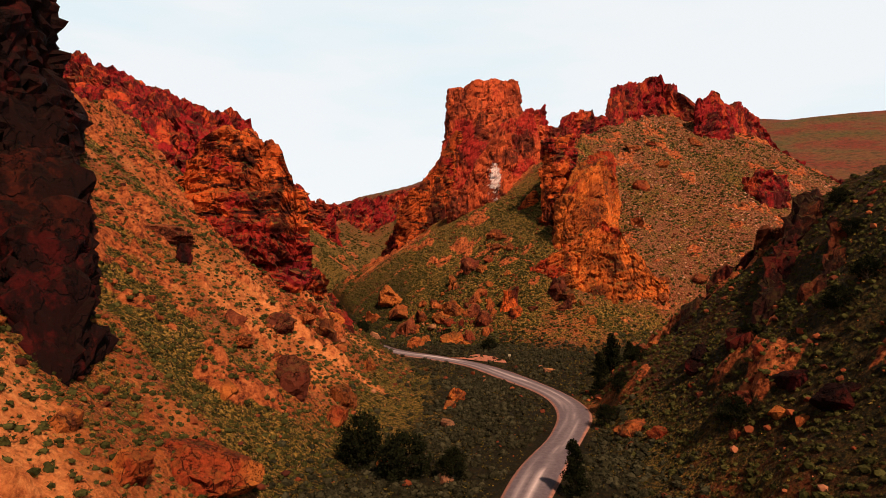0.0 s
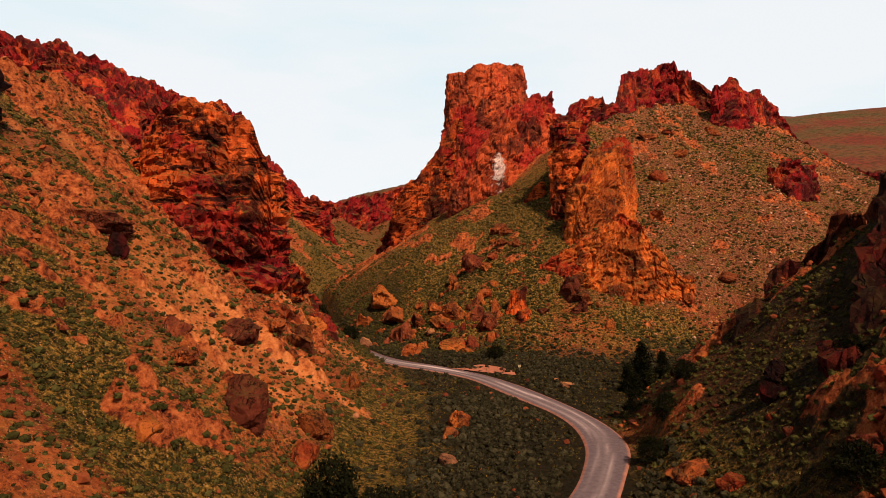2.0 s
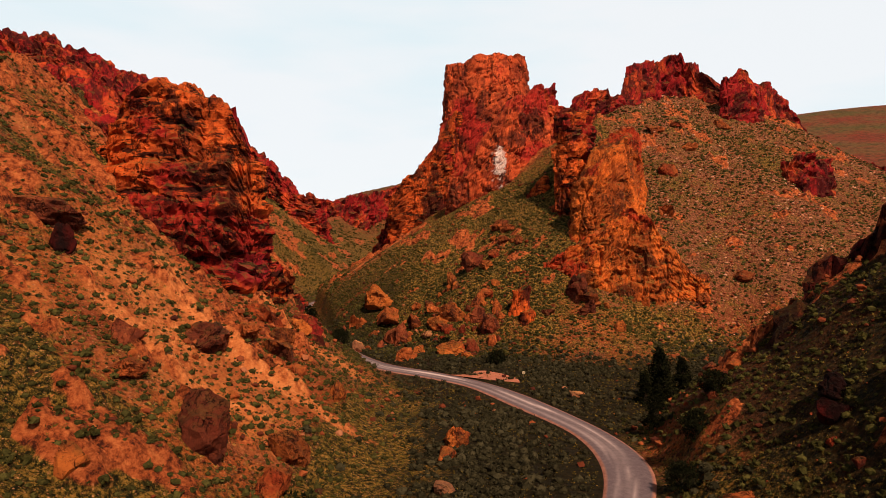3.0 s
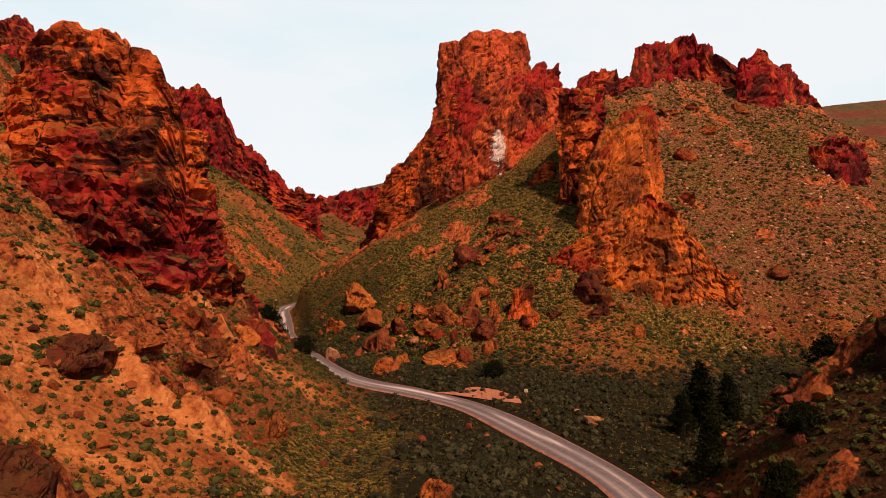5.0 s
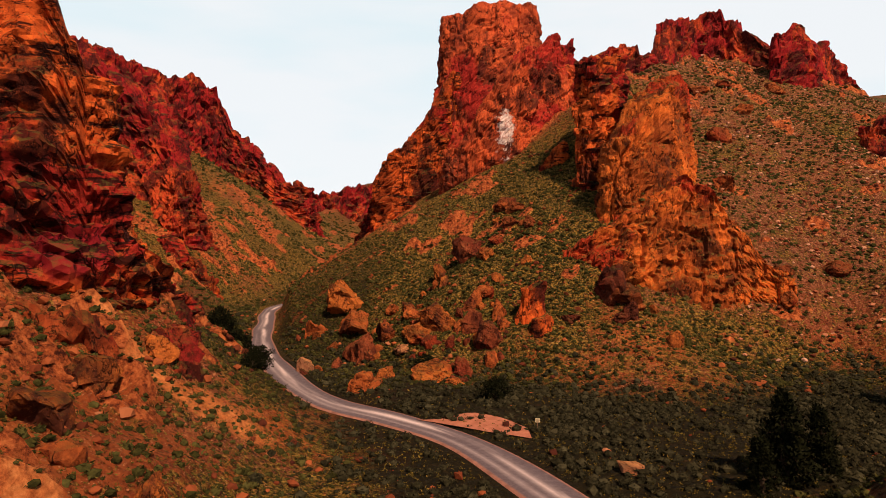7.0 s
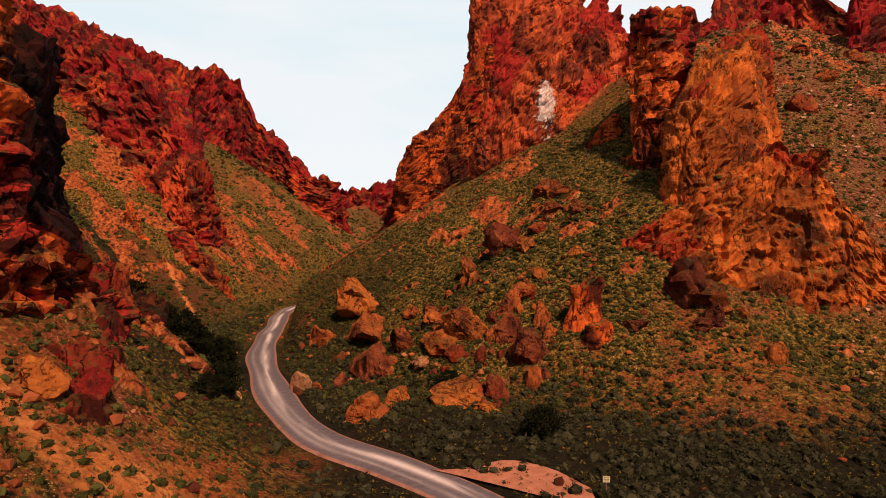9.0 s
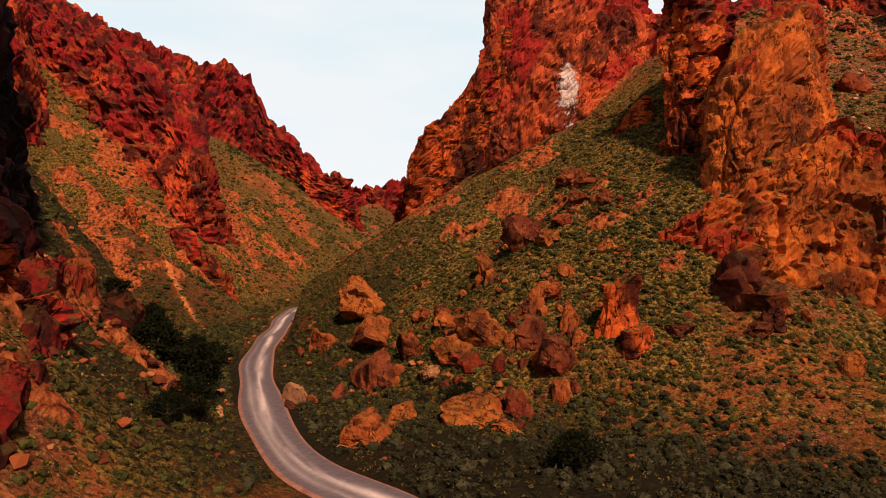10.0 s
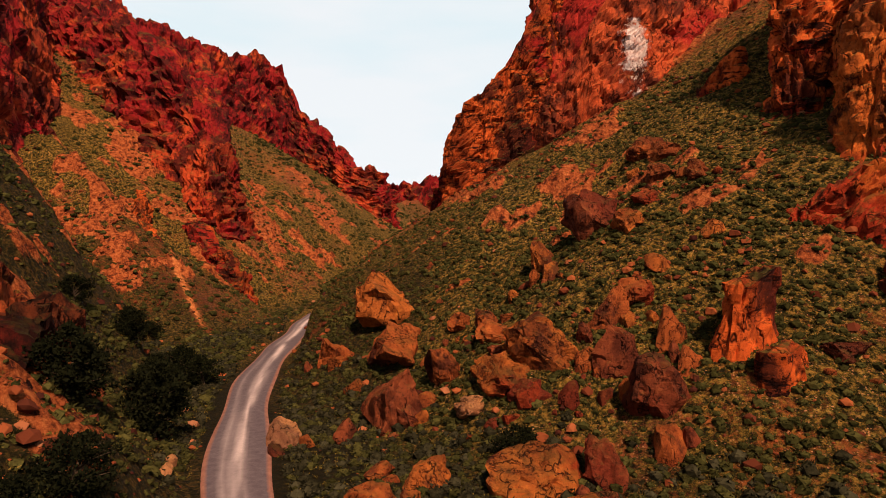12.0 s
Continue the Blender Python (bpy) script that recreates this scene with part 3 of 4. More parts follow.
# ---- cliffs ----
def crag(name, label, spine, material, step=1.2, rough=1.0, spikes=2.0, block=6.0, seed=1, lean=(0.0, 0.0), category="cliff", terraces=0.0, layers=1.0, tall_blocks=2.0):
    """A rock mass along a spine of (x, y, base height, top height, half width at the base, half width at the top).
    Its sides are broken into blocks and ledges, its crest is jagged."""
    sp = np.array(spine, float)
    if len(sp) == 1:
        sp = np.vstack([sp, sp + np.array((0.5, 0, 0, 0, 0, 0))])
    line = curve_through(sp, step)
    fwd = np.gradient(line[:, :2], axis=0)
    fwd /= np.linalg.norm(fwd, axis=1)[:, None] + 1e-9
    side = np.stack([fwd[:, 1], -fwd[:, 0]], 1)
    wmax = line[:, 4].max()
    ends = max(5, int(math.pi * wmax / step / 1.3))
    ring_c, ring_n = [line], [side]
    ang = np.linspace(0, math.pi, ends + 2)[1:-1]
    ring_c.append(np.repeat(line[-1:], ends, 0))
    ring_n.append(np.cos(ang)[:, None] * side[-1] + np.sin(ang)[:, None] * fwd[-1])
    ring_c.append(line[::-1])
    ring_n.append(-side[::-1])
    ring_c.append(np.repeat(line[:1], ends, 0))
    ring_n.append(-np.cos(ang)[:, None] * side[0] - np.sin(ang)[:, None] * fwd[0])
    C, N = np.vstack(ring_c), np.vstack(ring_n)
    n = len(C)
    tall = (line[:, 3] - line[:, 2]).max()
    levels = max(8, int(tall / step / 1.1))
    ztop = C[:, 3] + spikes * np.clip(fbm(np.stack([C[:, 0] / 6, C[:, 1] / 6, np.zeros(n)], 1), 3, seed + 50), -0.8, 1.3)
    ztop = ztop - 0.6 * spikes + 0.8 * spikes * (cells(np.stack([C[:, 0] / 4.5, C[:, 1] / 4.5, np.zeros(n)], 1), seed + 55)[2] - 0.5)
    foot = land(C[:, 0] + N[:, 0] * C[:, 4], C[:, 1] + N[:, 1] * C[:, 4], False)[0]
    base = np.minimum(C[:, 2] - 6, foot - 5)
    rows, norms = [], []
    for j in range(levels + 1):
        v = j / levels
        w = C[:, 4] + (C[:, 5] - C[:, 4]) * v ** 0.8
        if terraces:
            w = w + terraces * (0.5 - (v * 5 + 0.3 * np.sin(C[:, 0] * 0.1)) % 1.0)
        z = base + (ztop - base) * v
        rows.append(np.stack([C[:, 0] + N[:, 0] * w + lean[0] * v, C[:, 1] + N[:, 1] * w + lean[1] * v, z], 1))
        norms.append(np.stack([N[:, 0], N[:, 1], np.full(n, 0.15 + 0.5 * max(0, v - 0.85) / 0.15)], 1))
    caps = max(3, int(line[:, 5].max() / step / 1.2))
    for j in range(1, caps + 1):
        v = j / caps
        w = C[:, 5] * (1 - v)
        z = ztop + 0.12 * C[:, 5] * math.sin(v * math.pi / 2)
        rows.append(np.stack([C[:, 0] + N[:, 0] * w + lean[0], C[:, 1] + N[:, 1] * w + lean[1], z], 1))
        norms.append(np.stack([N[:, 0] * (1 - v) * 0.4, N[:, 1] * (1 - v) * 0.4, np.full(n, 1.0)], 1))
    P, D = np.vstack(rows), np.vstack(norms)
    D /= np.linalg.norm(D, axis=1)[:, None]
    q = P + 0.25 * block * np.stack([fbm(P / 12, 2, seed + 3), fbm(P / 12, 2, seed + 4), fbm(P / 12, 2, seed + 5)], 1)
    t1, g1, b1 = cells(q / np.array((block, block, block * tall_blocks)), seed)
    t2, g2, b2 = cells(q / np.array((block, block, block * 0.8)) * 2.3, seed + 20)
    t3, g3, b3 = cells(q / np.array((block, block, block * 0.7)) * 5.0, seed + 30)
    ledge = fbm(np.stack([P[:, 0] / 40, P[:, 1] / 40, P[:, 2] / 2.4], 1), 2, seed + 9)
    # flat lens-shaped hollows weathered out along the beds, in some stretches only
    hollow = np.clip((fbm(np.stack([q[:, 0] / 6.5, q[:, 1] / 6.5, q[:, 2] / 2.0], 1), 3, seed + 12) - 0.22) * 3.0, 0, 1) * np.clip(0.5 + 1.6 * fbm(P / 22, 2, seed + 14), 0, 1)
    amount = rough * (2.0 * fbm(P / 17, 3, seed + 2) + block * (0.27 * (b1 - 0.5) + 0.30 * t1 + 0.14 * (b2 - 0.5) + 0.17 * t2 + 0.06 * (b3 - 0.5) + 0.08 * t3)
                      - 0.24 * block * np.exp(-(g1 / 0.06) ** 2) - 0.10 * block * np.exp(-(g2 / 0.08) ** 2)
                      - 1.7 * min(1.5, layers) * hollow + 0.5 * layers * np.clip(ledge * 2.2, -0.8, 0.8) + 0.22 * fbm(P / 2.0, 3, seed + 6))
    P = P + D * amount[:, None]
    tint = np.clip(0.7 * b1 + 0.3 * b2, 0, 1)
    thing = new(name)
    thing.location = (float(C[:, 0].mean()), float(C[:, 1].mean()), float(base.min()))
    origin = np.array(thing.location)
    rim = max(1, int(levels * 0.86))
    for part_name, lo, hi in (("cliff_face", 0, rim), ("caprock", rim, len(rows) - 1)):
        sel = slice(lo * n, (hi + 1) * n)
        ob = mesh_object(part_name, P[sel] - origin, grid_faces(n, hi - lo + 1, True), material, thing)
        give(ob, "block", tint[sel])
    return tagged(thing, label, category)


crag("rock_tower", "tall flat-topped tower of red-orange tuff", [
    (10, 334, 30, 114, 20, 7), (21, 333, 40, 117.5, 25, 9), (33, 334, 50, 117.5, 20, 7)], ROCK_TOWER, 0.7, 0.38, 0.6, 11, 3, layers=0.08)
crag("tower_shoulder", "orange cliff running down from the tower", [
    (6, 327, 30, 92, 12, 4), (-4, 326, 28, 73, 11, 4), (-12, 325, 22, 63, 10, 4), (-18, 325, 16, 57, 8, 3), (-24, 334, 14, 38, 9, 3), (-32, 350, 10, 24, 8, 3)], ROCK_ORANGE, 0.7, 0.65, 2.0, 7, 5, layers=0.5)
crag("white_stained_cliff", "orange cliff with a chalky white stain at the tower's foot", [
    (9, 302, 28, 58, 9, 5), (25, 300, 36, 84, 11, 6), (40, 305, 45, 98, 12, 4)], ROCK_TOWER, 0.65, 0.55, 2.0, 7, 7, layers=0.5)
crag("rock_needle", "thin red rock needle beside the tower", [(47, 338, 70, 101, 7, 2.5), (54, 337, 70, 109, 6, 0.9)], ROCK_RED, 0.9, 0.6, 1.5, 4, 9)
crag("saddle_rock", "brown broken rock closing the gap beside the tower", [
    (46, 332, 66, 93, 7, 4), (57, 330, 70, 94, 7, 4), (67, 330, 76, 96, 7, 3)], ROCK_TOWER, 0.9, 0.8, 1.5, 5, 79)
crag("ochre_pillar", "ochre rock pillar with a dark shaded cleft", [
    (43, 256, 26, 74, 7, 4), (50, 262, 30, 77, 8, 5)], ROCK_ORANGE, 0.6, 0.75, 2.0, 7, 11)
crag("ochre_buttress", "broad ochre buttress above the talus slope", [
    (47, 239, 14, 52, 9, 4), (55, 244, 20, 64, 13, 5), (63, 254, 30, 67, 12, 4), (67, 266, 40, 71, 9, 3)], ROCK_YELLOW, 0.55, 0.72, 2.0, 5, 13, tall_blocks=2.4, layers=0.3)
crag("ochre_fan", "low ochre outcrop fanning out at the buttress's foot", [
    (33, 226, 8, 26, 6, 3), (45, 224, 8, 33, 10, 4), (57, 225, 8, 39, 12, 5), (67, 224, 8, 32, 11, 4), (75, 220, 8, 21, 8, 3)], ROCK_YELLOW, 0.55, 0.72, 1.5, 5, 15, tall_blocks=1.8, layers=0.6)
crag("ridge_crag", "jagged red crag along the hill's crest", [
    (62, 330, 78, 97, 8, 3), (76, 336, 82, 107, 9, 3), (88, 344, 86, 103, 9, 3), (100, 366, 92, 122, 10, 3), (116, 384, 96, 132, 10, 4), (134, 388, 98, 136, 10, 4),
    (144, 376, 92, 121, 9, 3), (152, 364, 90, 113, 8, 3)], ROCK_RED, 1.3, 0.9, 3.0, 6, 17)
crag("ridge_fin", "pointed red fin of rock on the hill's crest", [
    (146, 357, 84, 114, 8, 2), (152, 356, 84, 119, 8, 1.5), (160, 360, 82, 112, 8, 2.5), (174, 376, 80, 115, 9, 3), (191, 394, 76, 114, 9, 3), (206, 398, 70, 100, 8, 3), (222, 394, 62, 84, 7, 3)], ROCK_RED, 1.1, 0.8, 2.0, 5, 19)
crag("hill_outcrop", "low broken red outcrop on the hillside", [
    (186, 352, 62, 80, 6, 3), (204, 350, 58, 76, 7, 3), (222, 346, 50, 70, 7, 3)], ROCK_RED, 1.2, 1.0, 3.0, 5, 35)
crag("hill_outcrop", "low broken dark red outcrop on the hillside", [
    (141, 293, 54, 63, 4, 2), (149, 293, 54, 68, 4, 2), (160, 296, 54, 66, 4, 2)], ROCK_RED, 0.7, 0.9, 2.5, 3, 73)
crag("leaning_slab", "orange slab leaning at the foot of the white-stained cliff", [
    (33, 271, 38, 49, 4, 1.5), (38, 270, 40, 54, 4.5, 1.5)], ROCK_ORANGE, 0.5, 0.6, 0.8, 4, 75, layers=0.2)
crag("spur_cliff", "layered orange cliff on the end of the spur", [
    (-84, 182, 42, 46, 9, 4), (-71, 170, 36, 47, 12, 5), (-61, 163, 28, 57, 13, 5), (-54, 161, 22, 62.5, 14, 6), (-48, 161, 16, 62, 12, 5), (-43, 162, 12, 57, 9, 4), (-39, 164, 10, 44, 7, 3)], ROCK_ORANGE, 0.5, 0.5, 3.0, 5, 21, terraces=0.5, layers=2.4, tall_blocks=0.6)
crag("red_band_cliff", "band of dark red cliffs above the grassy slope", [
    (-96, 214, 54, 66, 8, 4), (-112, 242, 60, 76, 9, 4), (-134, 274, 66, 87, 11, 5), (-158, 312, 80, 103, 12, 5), (-182, 350, 92, 118, 13, 6), (-228, 402, 112, 133, 14, 6)], ROCK_RED, 0.9, 0.95, 3.0, 6, 71, layers=1.2)
crag("spur_foot_cliff", "red cliff at the spur's foot, coloured dark for shade", [
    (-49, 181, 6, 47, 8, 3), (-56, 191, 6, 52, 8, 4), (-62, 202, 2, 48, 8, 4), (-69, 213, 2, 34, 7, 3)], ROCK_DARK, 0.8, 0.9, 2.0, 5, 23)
crag("spur_toe_rock", "broken rust-red rock along the spur's toe", [
    (-25, 158, 2, 11, 5, 2), (-33, 173, 4, 19, 5, 2), (-42, 188, 4, 21, 6, 2.5), (-49, 201, 4, 19, 5, 2.5), (-56, 211, 4, 15, 5, 2.5)], ROCK_RUSTY, 0.6, 0.8, 2.0, 3.2, 49)
crag("dark_cliff", "red cliff above the slope, coloured dark for shade", [
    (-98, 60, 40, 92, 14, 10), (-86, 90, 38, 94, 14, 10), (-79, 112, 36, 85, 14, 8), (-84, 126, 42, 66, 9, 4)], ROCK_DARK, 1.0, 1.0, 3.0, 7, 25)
crag("rim_cliff", "long red rim cliff along the canyon wall", [
    (-330, 470, 130, 185, 16, 8), (-262, 470, 110, 172, 20, 8), (-222, 490, 100, 155, 20, 7), (-198, 520, 90, 145, 20, 7), (-173, 552, 75, 145, 22, 6), (-158, 556, 62, 118, 20, 6),
    (-140, 545, 50, 98, 18, 5), (-112, 530, 44, 75, 14, 5), (-98, 540, 38, 73, 11, 4)], ROCK_RED, 1.7, 1.2, 3.5, 8, 27)
crag("wall_buttress", "orange rock buttress standing out of the canyon wall", [
    (-240, 408, 118, 152, 16, 7), (-200, 400, 88, 136, 20, 8), (-168, 388, 62, 118, 28, 8), (-140, 376, 40, 98, 24, 7), (-122, 370, 30, 80, 18, 5), (-110, 360, 22, 56, 15, 4)], ROCK_RED, 1.3, 1.1, 3.5, 8, 29)
crag("wall_rib", "dark red rib of rock beside the canyon wall", [
    (-150, 420, 60, 112, 12, 4), (-136, 400, 44, 92, 11, 4), (-124, 384, 30, 66, 9, 3)], ROCK_RED, 1.4, 1.0, 3.0, 6, 37)
crag("far_cliff", "distant band of red cliffs across the canyon", [
    (-190, 760, 60, 88, 20, 8), (-150, 740, 40, 80, 20, 8), (-110, 735, 40, 84, 20, 8), (-70, 760, 50, 94, 20, 8), (-20, 800, 60, 110, 20, 8)], ROCK_RED, 2.5, 1.2, 3.0, 10, 31)
crag("shaded_spur_rock", "broken rock on the end of the spur, coloured dark for shade", [
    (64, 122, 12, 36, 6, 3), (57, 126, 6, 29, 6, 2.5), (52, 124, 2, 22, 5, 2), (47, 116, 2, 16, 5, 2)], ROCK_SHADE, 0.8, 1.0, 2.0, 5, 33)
# its dark foot is widened to cover a shaded patch of slope
crag("dark_rib", "red rib of rock stepping down the slope, coloured dark for shade", [
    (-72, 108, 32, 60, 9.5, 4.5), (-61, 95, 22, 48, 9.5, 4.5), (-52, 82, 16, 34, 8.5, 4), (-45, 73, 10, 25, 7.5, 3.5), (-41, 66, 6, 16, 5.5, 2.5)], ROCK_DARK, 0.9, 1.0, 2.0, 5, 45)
crag("distant_outcrop", "distant pinkish outcrop on the bare far hill", [
    (470, 860, 120, 148, 26, 8), (530, 850, 120, 163, 28, 8), (590, 865, 120, 152, 24, 8)], ROCK_RED, 4.0, 1.2, 6.0, 12, 47)
crag("wall_foot_rock", "broken orange rock at the canyon wall's foot", [
    (-110, 342, 10, 29, 8, 3), (-98, 336, 6, 22, 8, 2), (-87, 331, 2, 13, 6, 2)], ROCK_ORANGE, 0.8, 0.9, 2.0, 4, 51)
crag("wall_foot_rock", "low orange ledge on the canyon wall's talus", [
    (-122, 332, 24, 42, 7, 2), (-112, 318, 18, 34, 7, 2), (-102, 306, 10, 24, 6, 2)], ROCK_ORANGE, 0.8, 0.9, 2.0, 4, 55)
crag("shaded_slope_rock", "broken rock ribs on the near slope, coloured dark for shade", [
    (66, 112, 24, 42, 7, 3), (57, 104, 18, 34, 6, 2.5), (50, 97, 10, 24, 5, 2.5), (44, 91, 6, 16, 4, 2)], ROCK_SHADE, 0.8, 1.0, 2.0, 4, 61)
crag("shaded_slope_rock", "low ledge of rock on the near slope, coloured dark for shade", [
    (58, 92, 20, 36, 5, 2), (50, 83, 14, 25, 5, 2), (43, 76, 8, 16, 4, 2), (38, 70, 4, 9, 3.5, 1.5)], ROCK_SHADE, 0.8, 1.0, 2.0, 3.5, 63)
crag("gully_rock", "broken rust-red rock at the gully's edge, darkened for shade", [
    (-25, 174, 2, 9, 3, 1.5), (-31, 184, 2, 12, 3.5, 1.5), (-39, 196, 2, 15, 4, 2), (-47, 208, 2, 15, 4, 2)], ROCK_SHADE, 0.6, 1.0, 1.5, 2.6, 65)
crag("spur_ledges", "stepped rust-red ledges running down from the alcove", [
    (-41, 145, 14, 22, 5, 2), (-34, 149, 11, 18.5, 5, 2), (-28.5, 153, 7, 13.5, 4, 2), (-24, 157, 4, 9, 3.5, 1.5)], ROCK_RUSTY, 0.5, 0.9, 1.2, 3.5, 77, terraces=0.8, layers=1.6, tall_blocks=0.6)
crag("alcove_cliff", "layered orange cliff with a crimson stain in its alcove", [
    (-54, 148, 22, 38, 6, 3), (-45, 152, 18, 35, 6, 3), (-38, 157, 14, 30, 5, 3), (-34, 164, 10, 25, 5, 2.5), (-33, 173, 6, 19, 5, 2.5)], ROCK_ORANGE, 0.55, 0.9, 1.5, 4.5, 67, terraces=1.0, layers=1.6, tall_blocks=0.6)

# ---- boulders ----
ROCK_BROWN = rock_material("brown_boulder_rock", (0.23, 0.055, 0.022), (0.20, 0.032, 0.015), (0.045, 0.013, 0.009), 0.55, 0.56, 0.3, fine=2.2)
ROCK_PALE = rock_material("pale_boulder_rock", (0.46, 0.20, 0.085), (0.38, 0.12, 0.05), (0.16, 0.065, 0.035), 0.60, 0.62, 0.2, fine=2.2)
ROCK_AMBER = rock_material("orange_boulder_rock", (0.42, 0.115, 0.024), (0.33, 0.045, 0.014), (0.060, 0.016, 0.010), 0.58, 0.57, 0.3, fine=2.2)
ROCK_RUST = rock_material("rust_boulder_rock", (0.35, 0.085, 0.022), (0.30, 0.040, 0.014), (0.060, 0.016, 0.010), 0.57, 0.57, 0.3, fine=2.2)
TONE = {"b": (ROCK_BROWN, "brown"), "r": (ROCK_RUST, "rust-red"), "o": (ROCK_AMBER, "orange"), "p": (ROCK_PALE, "pale ochre"), "d": (ROCK_DARK, "dark")}


def boulder_mesh(seed, detail):
    """A lump broken off along a dozen flat planes, about 1 across and 1 high, its base at 0."""
    rng = random.Random(seed)
    bm = bmesh.new()
    bmesh.ops.create_icosphere(bm, subdivisions=detail, radius=0.62)
    v = np.array([q.co[:] for q in bm.verts])
    for _ in range(11):
        n = Vector((rng.gauss(0, 1), rng.gauss(0, 1), rng.gauss(0, 0.8))).normalized()
        n = np.array(n)
        over = v @ n - rng.uniform(0.26, 0.47)
        v = v - np.clip(over, 0, 9)[:, None] * n
    tilt, gap, val = cells(v * 2.6 + seed * 3.1, seed)
    v = v * (1 + 0.16 * (val - 0.5) + 0.22 * tilt - 0.07 * np.exp(-(gap / 0.08) ** 2))[:, None]
    v = v + 0.03 * np.stack([fbm(v * 5.0 + seed + k, 2, seed + k) for k in range(3)], 1)
    lo, hi = v.min(0), v.max(0)
    v = (v - (lo + hi) / 2) / (hi - lo) + np.array((0, 0, 0.42))
    for q, c in zip(bm.verts, v):
        q.co = c
    me = bpy.data.meshes.new("boulder")
    bm.to_mesh(me)
    bm.free()
    me.materials.append(ROCK_RED)
    a = me.attributes.new("block", "FLOAT", "POINT")
    a.data.foreach_set("value", (0.25 + 0.5 * val).astype(np.float32))
    return me


BIG_ROCKS = [boulder_mesh(100 + k, 4) for k in range(9)]
ROCKS = [boulder_mesh(200 + k, 2) for k in range(8)]


def boulder(x, y, w, h, tone, group, rng, note):
    big = w > 3.2
    ob = new("boulder", rng.choice(BIG_ROCKS if big else ROCKS))
    ob.matrix_basis = Matrix.LocRotScale((x, y, ground_z(x, y) - 0.44 * h), Euler((rng.uniform(-0.12, 0.12), rng.uniform(-0.12, 0.12), rng.uniform(0, 6.28))),
                                         Vector((w * 1.06, w * rng.uniform(0.75, 1.0), h * 1.3)))
    mat, colour = TONE[tone]
    ob.material_slots[0].link = "OBJECT"
    ob.material_slots[0].material = mat
    size = "huge" if w > 6 else "large" if big else "small"
    return tagged(ob, f"{size} {colour} boulder {note}", "boulder", group)


# (x, y, width, height, tone)
TALUS = [(-13.3, 215.4, 6.5, 7.4, 'b'), (-10.1, 213.7, 3.6, 2.4, 'b'), (-6.9, 219.4, 4.8, 3.9, 'r'), (-0.4, 214.4, 6.5, 3.5, 'o'), (4.4, 215.8, 6.8, 5.6, 'o'),
         (10.7, 212.1, 4.3, 5.1, 'b'), (14.1, 207.1, 5.6, 5.4, 'b'), (16.0, 213.5, 2.8, 4.7, 'r'), (2.9, 200.8, 8.0, 3.9, 'o'), (8.4, 200.9, 4.1, 3.9, 'b'),
         (-5.9, 199.3, 4.3, 2.6, 'o'), (-22.3, 210.3, 3.7, 2.9, 'p'), (3.7, 235.0, 3.6, 4.6, 'o'), (4.8, 229.7, 2.6, 2.3, 'o'), (-20.2, 243.4, 9.4, 8.0, 'o'),
         (-15.2, 231.4, 8.6, 5.2, 'r'), (-27.3, 238.8, 4.3, 4.1, 'r'), (10.8, 236.1, 8.6, 5.2, 'b'), (20.9, 261.5, 6.2, 3.8, 'r')]
UPPER = [(-7.4, 233.0, 3.2, 2.4, 'r'), (10.4, 218.5, 3.7, 4.7, 'r'), (13.9, 220.0, 3.9, 2.5, 'r'), (21.7, 250.6, 4.6, 3.5, 'r'), (-0.1, 233.6, 1.8, 1.7, 'o'),
         (22.9, 224.9, 2.4, 1.9, 'o'), (29.6, 208.4, 3.5, 1.5, 'b'), (-1.7, 221.5, 4.5, 2.9, 'r'), (6.2, 210.3, 2.5, 2.0, 'b'), (8.0, 213.5, 2.3, 2.0, 'r'),
         (-10.3, 201.5, 2.5, 1.5, 'r'), (26.6, 247.2, 3.9, 3.0, 'r'), (16.0, 222.7, 2.6, 1.7, 'o'), (-3.2, 226.7, 3.5, 2.8, 'r'), (-3.3, 211.9, 4.1, 1.7, 'p'),
         (17.0, 209.7, 2.3, 2.3, 'r'), (39.9, 214.6, 8.0, 7.4, 'b'), (41.0, 212.1, 7.0, 4.8, 'r')]
LEFT = [(-24.0, 100.3, 6.8, 6.8, 'b'), (-31.1, 120.7, 7.3, 3.6, 'b'), (-35.6, 107.8, 3.5, 3.4, 'b'), (-50.9, 118.7, 9.9, 3.8, 'b'), (-47.7, 115.2, 3.7, 3.8, 'd'),
        (-29.6, 86.5, 2.8, 2.5, 'o'), (-32.5, 102.7, 4.3, 2.2, 'r'), (-17.0, 108.7, 5.2, 4.1, 'o'), (-17.6, 100.8, 4.1, 3.4, 'r'), (-27.1, 144.2, 5.2, 4.0, 'o'),
        (-24.8, 132.8, 5.7, 3.7, 'o'), (-25.0, 126.1, 3.3, 2.8, 'r'), (-26.9, 125.6, 3.9, 2.2, 'r'), (-26.7, 157.2, 4.4, 2.8, 'o'), (-21.2, 130.3, 2.9, 1.6, 'r'),
        (-15.3, 131.0, 3.4, 2.9, 'o'), (-24.5, 67.7, 9.8, 6.2, 'o'), (-28.9, 58.2, 4.8, 3.3, 'o'), (-34.8, 58.6, 3.1, 2.5, 'o')]
